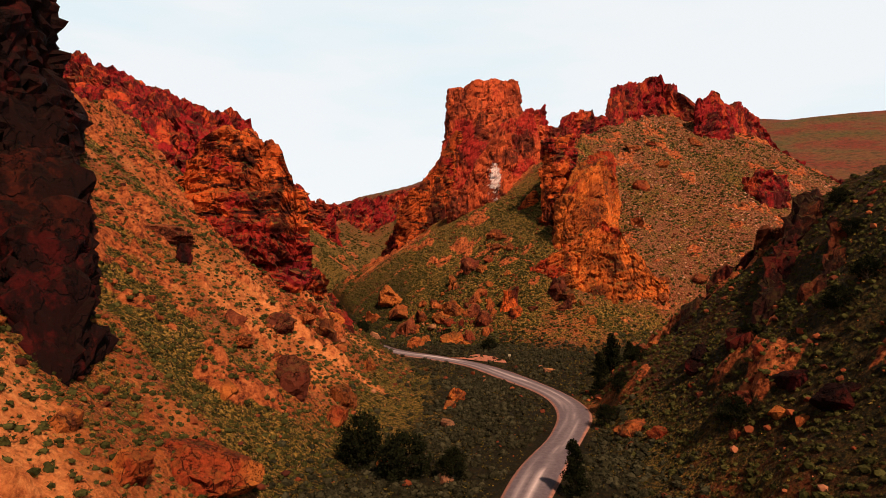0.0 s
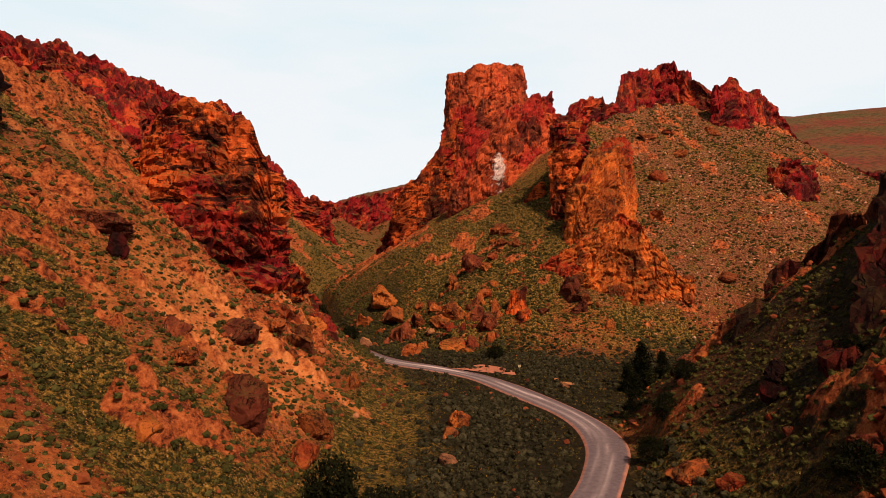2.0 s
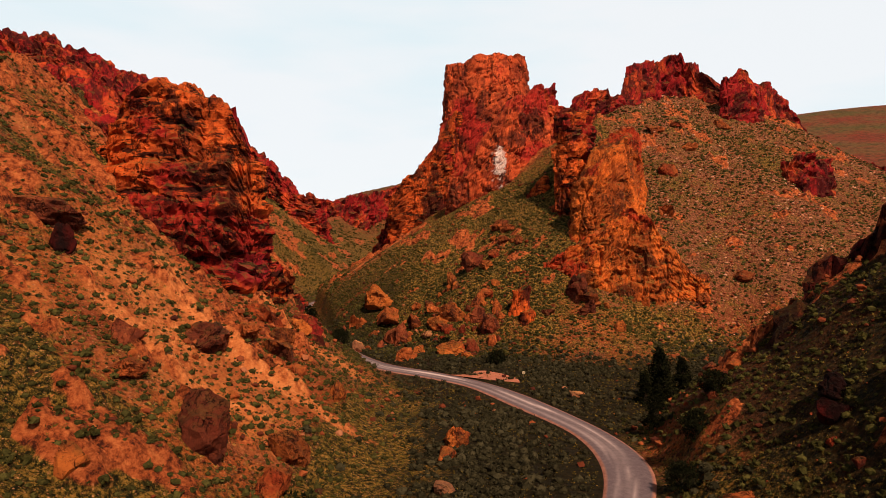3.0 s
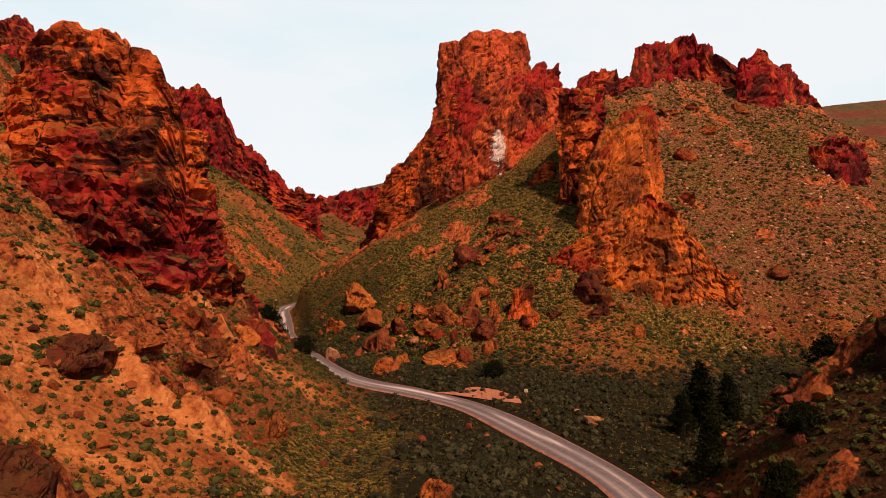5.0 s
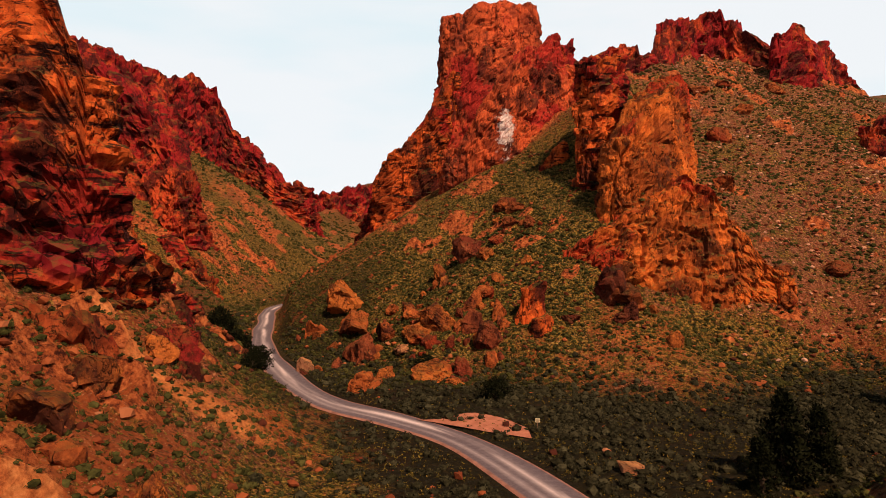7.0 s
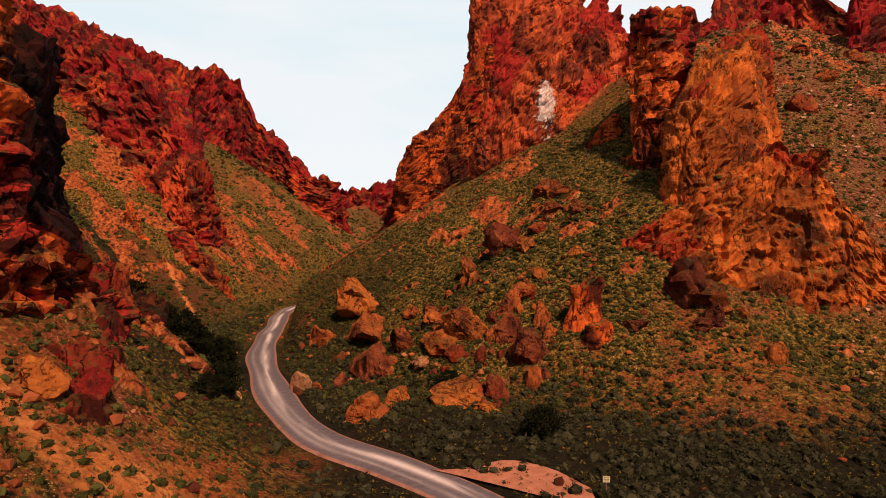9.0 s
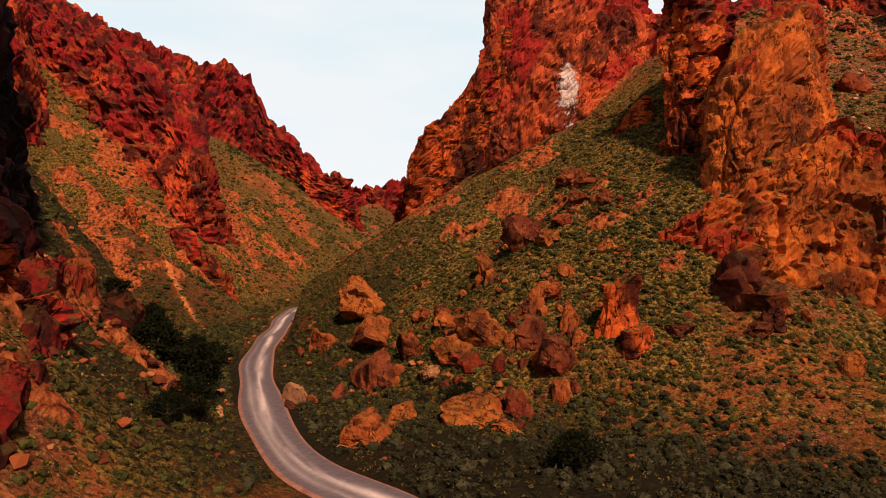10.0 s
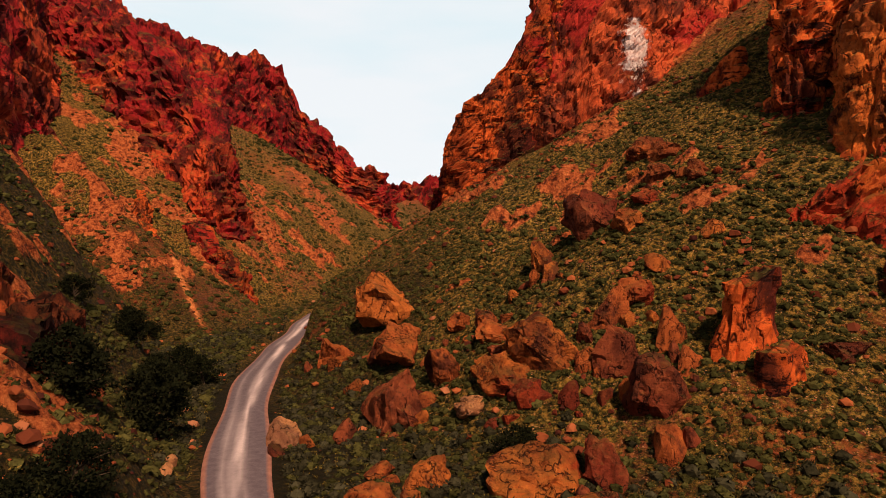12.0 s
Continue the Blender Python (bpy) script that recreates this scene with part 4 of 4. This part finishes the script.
VALLEY = [(2.5, 124.4, 4.4, 3.1, 'o'), (0.7, 107.5, 2.5, 1.6, 'p'), (0.4, 80.9, 2.6, 1.7, 'p'), (-8.3, 192.6, 6.9, 3.8, 'r'), (25.7, 153.8, 2.8, 1.2, 'p'),
          (-8.0, 86.7, 2.1, 2.0, 'o'), (9.4, 141.2, 1.3, 0.9, 'p'), (40.2, 74.0, 5.0, 3.0, 'd'), (37.4, 78.1, 4.2, 2.2, 'b'), (39.0, 96.8, 3.6, 2.2, 'd'),
          (41.1, 65.8, 4.9, 2.8, 'd'), (40.8, 99.8, 3.9, 2.4, 'd'), (47.7, 202.8, 3.2, 3.2, 'o'), (28.9, 96.6, 5.5, 2.2, 'r'), (30.7, 90.3, 3.5, 1.9, 'r'),
          (-29.9, 201.4, 1.7, 1.4, 'p'), (-28.2, 198.5, 1.4, 1.3, 'p')]
HILL = [(92.3, 307.7, 8.1, 4.1, 'r'), (102.1, 310.8, 6.1, 3.3, 'r'), (136.3, 342.9, 9.8, 4.9, 'r'), (102.8, 297.0, 6.2, 3.5, 'r'), (86.0, 276.8, 8.6, 5.5, 'r'),
        (91.6, 227.8, 7.8, 3.4, 'r'), (75.0, 215.4, 5.1, 3.4, 'r'), (24.0, 257.9, 5.6, 3.3, 'r'), (76.6, 250.9, 6.8, 4.1, 'r'), (68.7, 254.7, 5.1, 3.4, 'r'), (77.5, 223.1, 5.0, 2.7, 'r')]
rng = random.Random(5)
for rows, group, note in ((TALUS, "boulders below the tower", "on the green talus slope"), (UPPER, "boulders below the tower", "among shrubs on the talus slope"),
                          (LEFT, "boulders on the near slope", "half sunk in orange soil"), (VALLEY, "boulders in the valley", "among the sagebrush"),
                          (HILL, "boulders on the hillside", "on the dry hillside")):
    grow = 1.1 if rows is TALUS or rows is UPPER else 1.0
    for x, y, w, h, tone in rows:
        w, h = w * grow, h * grow
        boulder(x, y, w, h, tone, group, rng, note)
        if rows is TALUS or rows is UPPER:
            for _ in range(2 if w > 2.4 else 0):   # broken pieces lie about the large ones
                a, f = rng.uniform(3.4, 6.0), rng.uniform(0.22, 0.5)
                boulder(x + math.cos(a) * w * 0.7, y + math.sin(a) * w * 0.7, w * f, h * f, rng.choice("rob"), group, rng, "broken off beside a larger one")

# two rock spires on the talus
crag("rock_spire", "leaning orange rock spire on the talus slope", [(20.0, 210.5, 6, 16.0, 3.4, 1.8), (22.4, 211.5, 7, 17.5, 3.0, 1.5)], ROCK_ORANGE, 0.5, 0.5, 0.6, 3.5, 41, (1.6, 0.0), "rock spire", layers=0.2)
crag("rock_spire", "short orange rock spire on the talus slope", [(22.8, 206.5, 4, 11.0, 2.6, 1.4), (24.2, 207.0, 4, 11.8, 2.3, 1.1)], ROCK_ORANGE, 0.5, 0.5, 0.5, 3.0, 43, (0.5, 0.0), "rock spire", layers=0.2)


def scatter(count, box, seed, keep):
    """Random places in a box of the plan, kept by a chance that depends on the ground."""
    r = np.random.RandomState(seed)
    step = math.sqrt((box[1] - box[0]) * (box[3] - box[2]) / count)   # a jittered grid: plants keep their distance
    gx, gy = np.meshgrid(np.arange(box[0], box[1], step), np.arange(box[2], box[3], step))
    count = gx.size
    x, y = gx.ravel() + r.uniform(-0.55, 0.55, count) * step, gy.ravel() + r.uniform(-0.55, 0.55, count) * step
    z, floor, road_d = land(x, y)
    dz = land(x, y + 1.0)[0] - z
    dx = land(x + 1.0, y)[0] - z
    p = keep(x, y, z, floor, road_d, np.hypot(dx, dz))
    ok = r.uniform(0, 1, count) < p
    return x[ok], y[ok], z[ok], floor[ok], r


x, y, z, floor, r = scatter(2600, (-100, 150, 62, 320), 7, lambda x, y, z, f, d, s: np.where(d > 6, 0.05 + 0.20 * patchy(x, y, 25, 70) * (s > 0.3), 0))
for k in range(min(120, len(x))):
    w = 0.9 + 1.6 * r.uniform() ** 2.5
    boulder(x[k], y[k], w, w * r.uniform(0.5, 0.9), rng.choice("rrob"), "scattered boulders", rng, "lying on the slope")


def joined(name, label, category, templates, x, y, z, size, tall, r, material, smooth=False):
    """Many small copies of a few shapes as one mesh."""
    which = r.randint(0, len(templates), len(x))
    verts, faces, at = [], [], 0
    for t, (tv, tf) in enumerate(templates):
        m = which == t
        n = int(m.sum())
        if not n:
            continue
        a = r.uniform(0, 2 * math.pi, n)
        c, s = np.cos(a)[:, None], np.sin(a)[:, None]
        sx = size[m][:, None]
        vx, vy, vz = tv[None, :, 0] * sx, tv[None, :, 1] * sx, tv[None, :, 2] * (size * tall)[m][:, None]
        v = np.stack([vx * c - vy * s + x[m][:, None], vx * s + vy * c + y[m][:, None], vz + z[m][:, None]], 2)
        verts.append(v.reshape(-1, 3))
        faces.append((tf[None] + at + (np.arange(n) * len(tv))[:, None, None]).reshape(-1, tf.shape[1]))
        at += n * len(tv)
    ob = mesh_object(name, np.vstack(verts), np.vstack(faces), material, smooth=smooth)
    return tagged(ob, label, category, kind="stuff")


def tuft_shape(seed, detail, leaves, leaf, low=0.02):
    """A bush, 1 in radius and 1 high: an uneven dome of foliage with many small leaf sprays standing out of it."""
    r = np.random.RandomState(seed)
    v, f = np.zeros((0, 3)), np.zeros((0, 3), int)
    if detail:
        bm = bmesh.new()
        bmesh.ops.create_icosphere(bm, subdivisions=detail, radius=1.0)
        v = np.array([q.co[:] for q in bm.verts])
        f = np.array([[q.index for q in t.verts] for t in bm.faces])
        bm.free()
        v = v * (0.64 + 0.13 * r.normal(size=len(v)).clip(-1.6, 1.6))[:, None] + np.array((0, 0, 0.3))
        v[:, 2] = np.maximum(v[:, 2], low) * 0.85
    lv, lf = [], []
    lobes = [np.array((r.uniform(-0.4, 0.4), r.uniform(-0.4, 0.4), r.uniform(0.25, 0.5))) for _ in range(5)]
    for k in range(leaves):
        d = r.normal(size=3)
        d[2] = d[2] * 0.8 + 0.25
        d /= np.linalg.norm(d)
        c = lobes[r.randint(5)] + d * r.uniform(0.30, 0.50) * np.array((1, 1, 0.8))
        c[2] = max(low, c[2])
        u = np.cross(d, r.normal(size=3))
        u /= np.linalg.norm(u)
        s = leaf * r.uniform(0.55, 1.25)
        i = len(v) + len(lv)
        lv += [c - u * s * 0.5, c + u * s * 0.5, c + (0.7 * d + 0.5 * r.normal(size=3)) * s]
        lf.append((i, i + 1, i + 2))
    return np.vstack([v, np.array(lv)]), np.vstack([f, np.array(lf)])


BUSHES = [tuft_shape(300 + k, 1, 60, 0.26) for k in range(8)]
SMALL_BUSHES = [tuft_shape(320 + k, 1, 22, 0.36) for k in range(8)]
FAR_BUSHES = [tuft_shape(330 + k, 1, 9, 0.40) for k in range(8)]
TUFTS = [tuft_shape(340 + k, 0, 9, 0.55) for k in range(6)]
STONES = []
for k in range(6):
    m = boulder_mesh(400 + k, 1)
    STONES.append((np.array([q.co[:] for q in m.vertices]), np.array([p.vertices[:] for p in m.polygons])))

# sagebrush on the valley floor, dense but for bare and grassy patches
x, y, z, floor, r = scatter(66000, (-70, 130, 50, 330), 11, lambda x, y, z, f, d, s: np.where(d > 4.2, np.clip(f * 1.3, 0, 1) * (0.25 + 0.75 * patchy(x, y, 7, 80)) * (1 - 0.85 * np.clip((2 - x + 5 * (patchy(x, y, 6, 81) - 0.5)) / 10, 0, 1) * np.clip((166 - y) / 12, 0, 1) * np.clip((y - 84) / 10, 0, 1)), 0))
joined("sagebrush", "grey-green sagebrush covering the valley floor", "sagebrush", BUSHES, x, y, z - 0.1, 0.42 + 0.75 * r.uniform(size=len(x)) ** 1.8, 0.95, r, SAGE)
# olive shrubs on the near slopes
x, y, z, floor, r = scatter(36000, (-95, 80, 50, 290), 13, lambda x, y, z, f, d, s: np.where((d > 5) & (s < 1.9), (1 - f) * (0.15 + 0.75 * patchy(x, y, 9, 90) + 0.22 * (np.hypot((x - 10) / 50, (y - 250) / 45) < 1) + 0.8 * (x > 30) * (y < 150) + 0.3 * (x < -14) * (y < 112) + 0.45 * (x < -4) * (x > -54) * (y < 165) + 0.4 * (x < -14) * (x > -60) * (y > 165) * (y < 240)), 0))
joined("slope_shrubs", "small olive shrubs dotted over the dry slopes", "shrub", SMALL_BUSHES, x, y, z - 0.08, 0.28 + 0.62 * r.uniform(size=len(x)) ** 1.8, 0.85, r, SHRUB)
# a close cover of rounder bushes between the boulders below the tower
x, y, z, floor, r = scatter(9000, (-40, 62, 192, 262), 15, lambda x, y, z, f, d, s: np.where((d > 4.4) & (s < 1.9), np.clip(1.25 - np.hypot((x - 2) / 52, (y - 222) / 44), 0, 0.75) * (0.35 + 0.65 * patchy(x, y, 9, 92)), 0))
joined("talus_bushes", "rounded dark green bushes crowding between the boulders", "bush", BUSHES, x, y, z - 0.08, 0.35 + 0.65 * r.uniform(size=len(x)) ** 1.7, 0.85, r, SHRUB)
# shrubs on the far slopes
x, y, z, floor, r = scatter(26000, (50, 240, 195, 400), 17, lambda x, y, z, f, d, s: np.where(s < 1.4, 0.28 + 0.7 * patchy(x, y, 12, 95), 0))
joined("hillside_shrubs", "dark low shrubs scattered over the hillside", "shrub", FAR_BUSHES, x, y, z - 0.1, 0.40 + 0.75 * r.uniform(size=len(x)) ** 2, 0.9, r, SHRUB)
x, y, z, floor, r = scatter(17000, (-230, -40, 200, 480), 19, lambda x, y, z, f, d, s: np.where((s < 1.4) & (d > 5), 0.34 + 0.7 * patchy(x, y, 10, 97), 0))
joined("wall_shrubs", "olive shrubs on the canyon wall's talus", "shrub", FAR_BUSHES, x, y, z - 0.1, 0.6 + 1.0 * r.uniform(size=len(x)) ** 2, 0.8, r, SHRUB)
x, y, z, floor, r = scatter(9000, (-230, 60, 470, 800), 41, lambda x, y, z, f, d, s: 0.15 + 0.7 * patchy(x, y, 30, 98))
joined("distant_shrubs", "dark shrubs on the distant slopes beyond the gap", "shrub", FAR_BUSHES, x, y, z - 0.1, 0.8 + 1.6 * r.uniform(size=len(x)) ** 2, 0.8, r, SHRUB)
# grass tufts and loose stones
GRASS = leaf_material("dry_grass_blades", (0.028, 0.029, 0.006), (0.090, 0.076, 0.015), (0.26, 0.175, 0.040))
x, y, z, floor, r = scatter(75000, (-90, 90, 50, 290), 23, lambda x, y, z, f, d, s: np.where((d > 3.8) & (s < 1.3), 0.08 + 0.5 * patchy(x, y, 12, 99) + 0.4 * (x < -3) * (x > -18) * (y > 92) * (y < 165), 0))
joined("grass_tufts", "tufts of dry olive grass on the slopes", "grass", TUFTS, x, y, z - 0.03, 0.18 + 0.22 * r.uniform(size=len(x)), 1.0, r, GRASS)
_k = Mat("loose_stone", 0.92)
STONE = _k.done(_k.ramp(_k.island(), (0.0, (0.045, 0.012, 0.008)), (0.5, (0.17, 0.040, 0.015)), (0.92, (0.31, 0.085, 0.028)), (1.0, (0.36, 0.15, 0.075))), _k.noise(5.0), 0.4, 0.1)
_k = Mat("pale_stone", 0.92)
PALE_STONE = _k.done(_k.ramp(_k.island(), (0.0, (0.07, 0.018, 0.010)), (0.4, (0.24, 0.066, 0.030)), (0.8, (0.46, 0.20, 0.11)), (1.0, (0.58, 0.32, 0.22))), _k.noise(5.0), 0.4, 0.1)
x, y, z, floor, r = scatter(42000, (-150, 170, 50, 380), 29, lambda x, y, z, f, d, s: np.where(d > 3.6, (0.05 + 0.45 * patchy(x, y, 10, 103)) * (1 - 0.75 * f), 0))
joined("loose_stones", "loose reddish stones strewn over the slopes", "stones", STONES, x, y, z - 0.03, 0.2 + 1.1 * r.uniform(size=len(x)) ** 3.5, 0.7, r, STONE, False)

x, y, z, floor, r = scatter(16000, (60, 215, 205, 385), 37, lambda x, y, z, f, d, s: (0.15 + 0.5 * patchy(x, y, 14, 107)) * (1 - f))
joined("hillside_stones", "pale pinkish stones scattered over the hillside", "stones", STONES, x, y, z - 0.05, 0.35 + 0.9 * r.uniform(size=len(x)) ** 2.5, 0.7, r, PALE_STONE, False)
x, y, z, floor, r = scatter(26000, (-62, 130, 120, 300), 31, lambda x, y, z, f, d, s: np.where(d > 4.5, (1 - f) * (0.10 * patchy(x, y, 9, 105) ** 2 + 0.60 * np.clip(1.2 - np.hypot((x + 34) / 16, (y - 168) / 34), 0, 0.8)
                              + 0.28 * np.clip(1.1 - np.hypot((x - 6) / 30, (y - 216) / 20), 0, 1)), 0))
joined("rock_rubble", "angular rust-orange rubble strewn below the cliffs", "rubble", STONES, x, y, z - 0.12, 0.3 + 1.0 * r.uniform(size=len(x)) ** 3.5, 0.8, r, STONE, False)


# ---- trees ----
def tube(points, radii, sides=7):
    """A tapered round limb along points, as verts and quads."""
    v, f = [], []
    for i, (p, rad) in enumerate(zip(points, radii)):
        d = (Vector(points[min(i + 1, len(points) - 1)]) - Vector(points[max(i - 1, 0)])).normalized()
        u = d.orthogonal().normalized()
        w = d.cross(u)
        for k in range(sides):
            a = 2 * math.pi * k / sides
            v.append(tuple(Vector(p) + (u * math.cos(a) + w * math.sin(a)) * rad))
        if i:
            b = (i - 1) * sides
            f += [(b + k, b + (k + 1) % sides, b + sides + (k + 1) % sides, b + sides + k) for k in range(sides)]
    return v, f


def tree(name, label, x, y, width, height, cone, seed, leaves=5200):
    rg = random.Random(seed)
    base = new(name)
    base.location = (x, y, ground_z(x, y) - 0.15)
    tagged(base, label, "tree")
    lean = (rg.uniform(-0.08, 0.08) * height, rg.uniform(-0.08, 0.08) * height)
    top = height * (0.9 if cone else 0.6)
    trunk = [(lean[0] * s * s, lean[1] * s * s, top * s) for s in (0, 0.25, 0.5, 0.75, 1)]
    v, f = tube(trunk, [0.05 * height * (1 - 0.8 * s) for s in (0, 0.25, 0.5, 0.75, 1)])
    mesh_object("trunk", v, f, BARK, base)
    tips = []
    for k in range(16):
        s = rg.uniform(0.12, 0.95)
        a = rg.uniform(0, 6.28)
        reach = width * 0.5 * ((1 - s) * 0.9 + 0.12 if cone else math.sqrt(max(0.05, 1 - (s - 0.45) ** 2 * 2.4)) * rg.uniform(0.55, 0.95))
        z0 = top * s * (1.0 if cone else 0.8)
        p0 = Vector((lean[0] * s * s, lean[1] * s * s, z0))
        p2 = p0 + Vector((math.cos(a) * reach, math.sin(a) * reach, (0.08 if cone else 0.45) * reach + (0 if cone else 0.15 * height * s)))
        p1 = (p0 + p2) / 2 + Vector((0, 0, 0.12 * reach))
        v, f = tube([p0, p1, p2], [0.022 * height * (1 - 0.5 * s), 0.014 * height, 0.005 * height], 5)
        mesh_object("limb", v, f, BARK, base)
        tips += [p1, p2, (p1 + p2) / 2]
    # the crown: many small clumps through the tree's outline, each a tuft of leaf sprays
    r = np.random.RandomState(seed)
    m = 90
    up = r.uniform(0.03, 1.0, m) ** (1.25 if cone else 0.9)
    turn = r.uniform(0, 2 * math.pi, m)
    reach = width * 0.5 * ((1 - up) ** 0.8 * 0.92 if cone else np.sqrt(np.clip(1 - (2.0 * up - 0.8) ** 2 / 1.5, 0.04, 1)) * 0.85)
    reach = reach * (0.80 + 0.28 * np.sin(turn * 3 + seed) * np.sin(up * 7 + seed)) * r.uniform(0.25, 1.0, m) ** 0.5
    centre = np.stack([np.cos(turn) * reach + lean[0] * up * up, np.sin(turn) * reach + lean[1] * up * up, height * up * 0.95], 1)
    centre = np.vstack([centre, np.array([p[:] for p in tips])])
    d = r.normal(size=(leaves, 3))
    d /= np.linalg.norm(d, axis=1)[:, None]
    size = 0.5 * (width + height)
    c = centre[r.randint(0, len(centre), leaves)] + d * (r.uniform(0.1, 1.0, leaves) ** 0.6 * 0.095 * size)[:, None]
    c[:, 2] = np.maximum(c[:, 2], 0.1)
    u = np.cross(d, r.normal(size=(leaves, 3)))
    u /= np.linalg.norm(u, axis=1)[:, None] + 1e-6
    w = np.cross(d, u) * 0.5 + d * 0.7 + np.array((0, 0, 0.2))
    spray = (0.050 * size * r.uniform(0.5, 1.2, leaves))[:, None]
    v = np.stack([c - u * spray * 0.5, c + u * spray * 0.5, c + w * spray], 1).reshape(-1, 3)
    f = np.arange(leaves * 3).reshape(-1, 3)
    mesh_object("crown", v, f, JUNIPER, base)
    return base


TREES = [(-43.5, 222, 7.0, 6.0, 0), (-36.0, 208.5, 8.5, 7.5, 0), (-33.5, 194, 8.0, 6.0, 0), (-58, 236, 6.5, 5.0, 0), (-52, 240, 6.5, 4.6, 0), (-50.5, 231, 6.0, 4.8, 0), (-11.5, 88, 7.5, 7.5, 0), (-5, 82, 9.0, 5.6, 0),
         (1.2, 81.5, 4.7, 4.2, 0), (31.6, 112.5, 4.5, 3.6, 0), (32, 128, 4.5, 6.5, 1), (40.2, 150, 7.5, 9.5, 1), (45.2, 152, 4.9, 7.3, 1), (36.5, 147, 4.5, 6, 1), (76, 178, 9.2, 9.0, 0), (16.2, 77, 4.0, 6.8, 1)]
for k, (x, y, w, h, cone) in enumerate(TREES):
    if cone:
        tree("juniper_tree", "dark green pointed juniper among the sagebrush", x, y, w, h, True, 500 + k)
    else:
        tree("willow_tree", "dark bushy willow tree on the valley floor", x, y, w, h, False, 500 + k, 5500)
for k, (x, y, w, h) in enumerate([(13.5, 184.5, 6.4, 3.6), (1.5, 204.5, 5.2, 3.0), (51, 76, 4.6, 3), (47.5, 76, 4.6, 3), (35.5, 77, 5.0, 3.4), (27.5, 106, 4.6, 3.4), (44.6, 92, 3.7, 2.3), (64, 102, 4.3, 2.7), (58, 90, 4, 2.4), (36, 118, 5, 3.2),
                                  (-23.5, 182, 6, 3.8), (-22.0, 175.5, 4.4, 2.6), (-45, 234, 7, 4.5), (-66, 248, 6, 3.8), (-60, 227, 6, 3.6), (-72, 262, 5.5, 3.4)]):
    tree("dark_bush", "large dark green bush with dense foliage", x, y, w, h, False, 540 + k, 4200)

# ---- turnout and sign beside the road ----
_k = Mat("pink_gravel", 0.9)
PINK = _k.done(_k.ramp(_k.noise(0.9, 7.0, 0.75), (0.3, (0.28, 0.100, 0.060)), (0.7, (0.50, 0.20, 0.13))), _k.noise(7.0), 0.5, 0.05)
tv = []
for j in range(14):
    s = j / 13
    for i in range(7):
        u = i / 6
        px = 1.5 + 15.0 * s + 1.4 * u * math.sin(s * math.pi)
        py = 174.0 - 8.2 * s - 1.2 * s * s + u * (6.5 * math.sin(min(1.0, s * 1.25) * math.pi * 0.52) * (1.0 if s < 0.8 else 1 - (s - 0.8) * 1.2))
        tv.append((px, py, 0.16 + max(0.0, ground_z(px, py)) - 0.12 * u * u))
turnout = mesh_object("pavement_turnout", tv, grid_faces(7, 14), PINK, smooth=True)
tagged(turnout, "bare pinkish gravel turnout beside the road", "turnout", kind="structure")

_k = Mat("weathered_post_wood", 0.85)
POST = _k.done(_k.ramp(_k.noise(6.0, 6.0, 0.7, (1, 1, 0.1)), (0.3, (0.09, 0.055, 0.03)), (0.7, (0.20, 0.13, 0.08))))
_k = Mat("sign_paint", 0.5)
SIGN_FACE = _k.done(_k.ramp(_k.noise(4.0, 4.0), (0.3, (0.42, 0.34, 0.20)), (0.7, (0.60, 0.52, 0.36))))


def box_mesh(cx, cy, cz, sx, sy, sz, bevel=0.01):
    bm = bmesh.new()
    bmesh.ops.create_cube(bm, size=1.0, matrix=Matrix.LocRotScale((cx, cy, cz), None, Vector((sx, sy, sz))))
    bmesh.ops.bevel(bm, geom=bm.edges[:], offset=bevel, segments=1, affect="EDGES")
    return bm


def part(name, bm, material, parent, label=""):
    me = bpy.data.meshes.new(name)
    bm.to_mesh(me)
    bm.free()
    me.materials.append(material)
    ob = new(name, me)
    ob.parent = parent
    return tagged(ob, label)


sign = new("roadside_sign")
sign.location = (17.6, 167.6, ground_z(17.6, 167.6))
tagged(sign, "small pale sign on a wooden post beside the road", "sign")
part("post", box_mesh(0, 0, 0.8, 0.12, 0.12, 1.9), POST, sign)
panel = part("panel", box_mesh(0, -0.08, 1.55, 0.62, 0.04, 0.55), SIGN_FACE, sign)
for k in range(3):
    part("line_of_writing", box_mesh(0, -0.105, 1.70 - 0.14 * k, 0.42, 0.012, 0.045, 0.002), POST, panel)
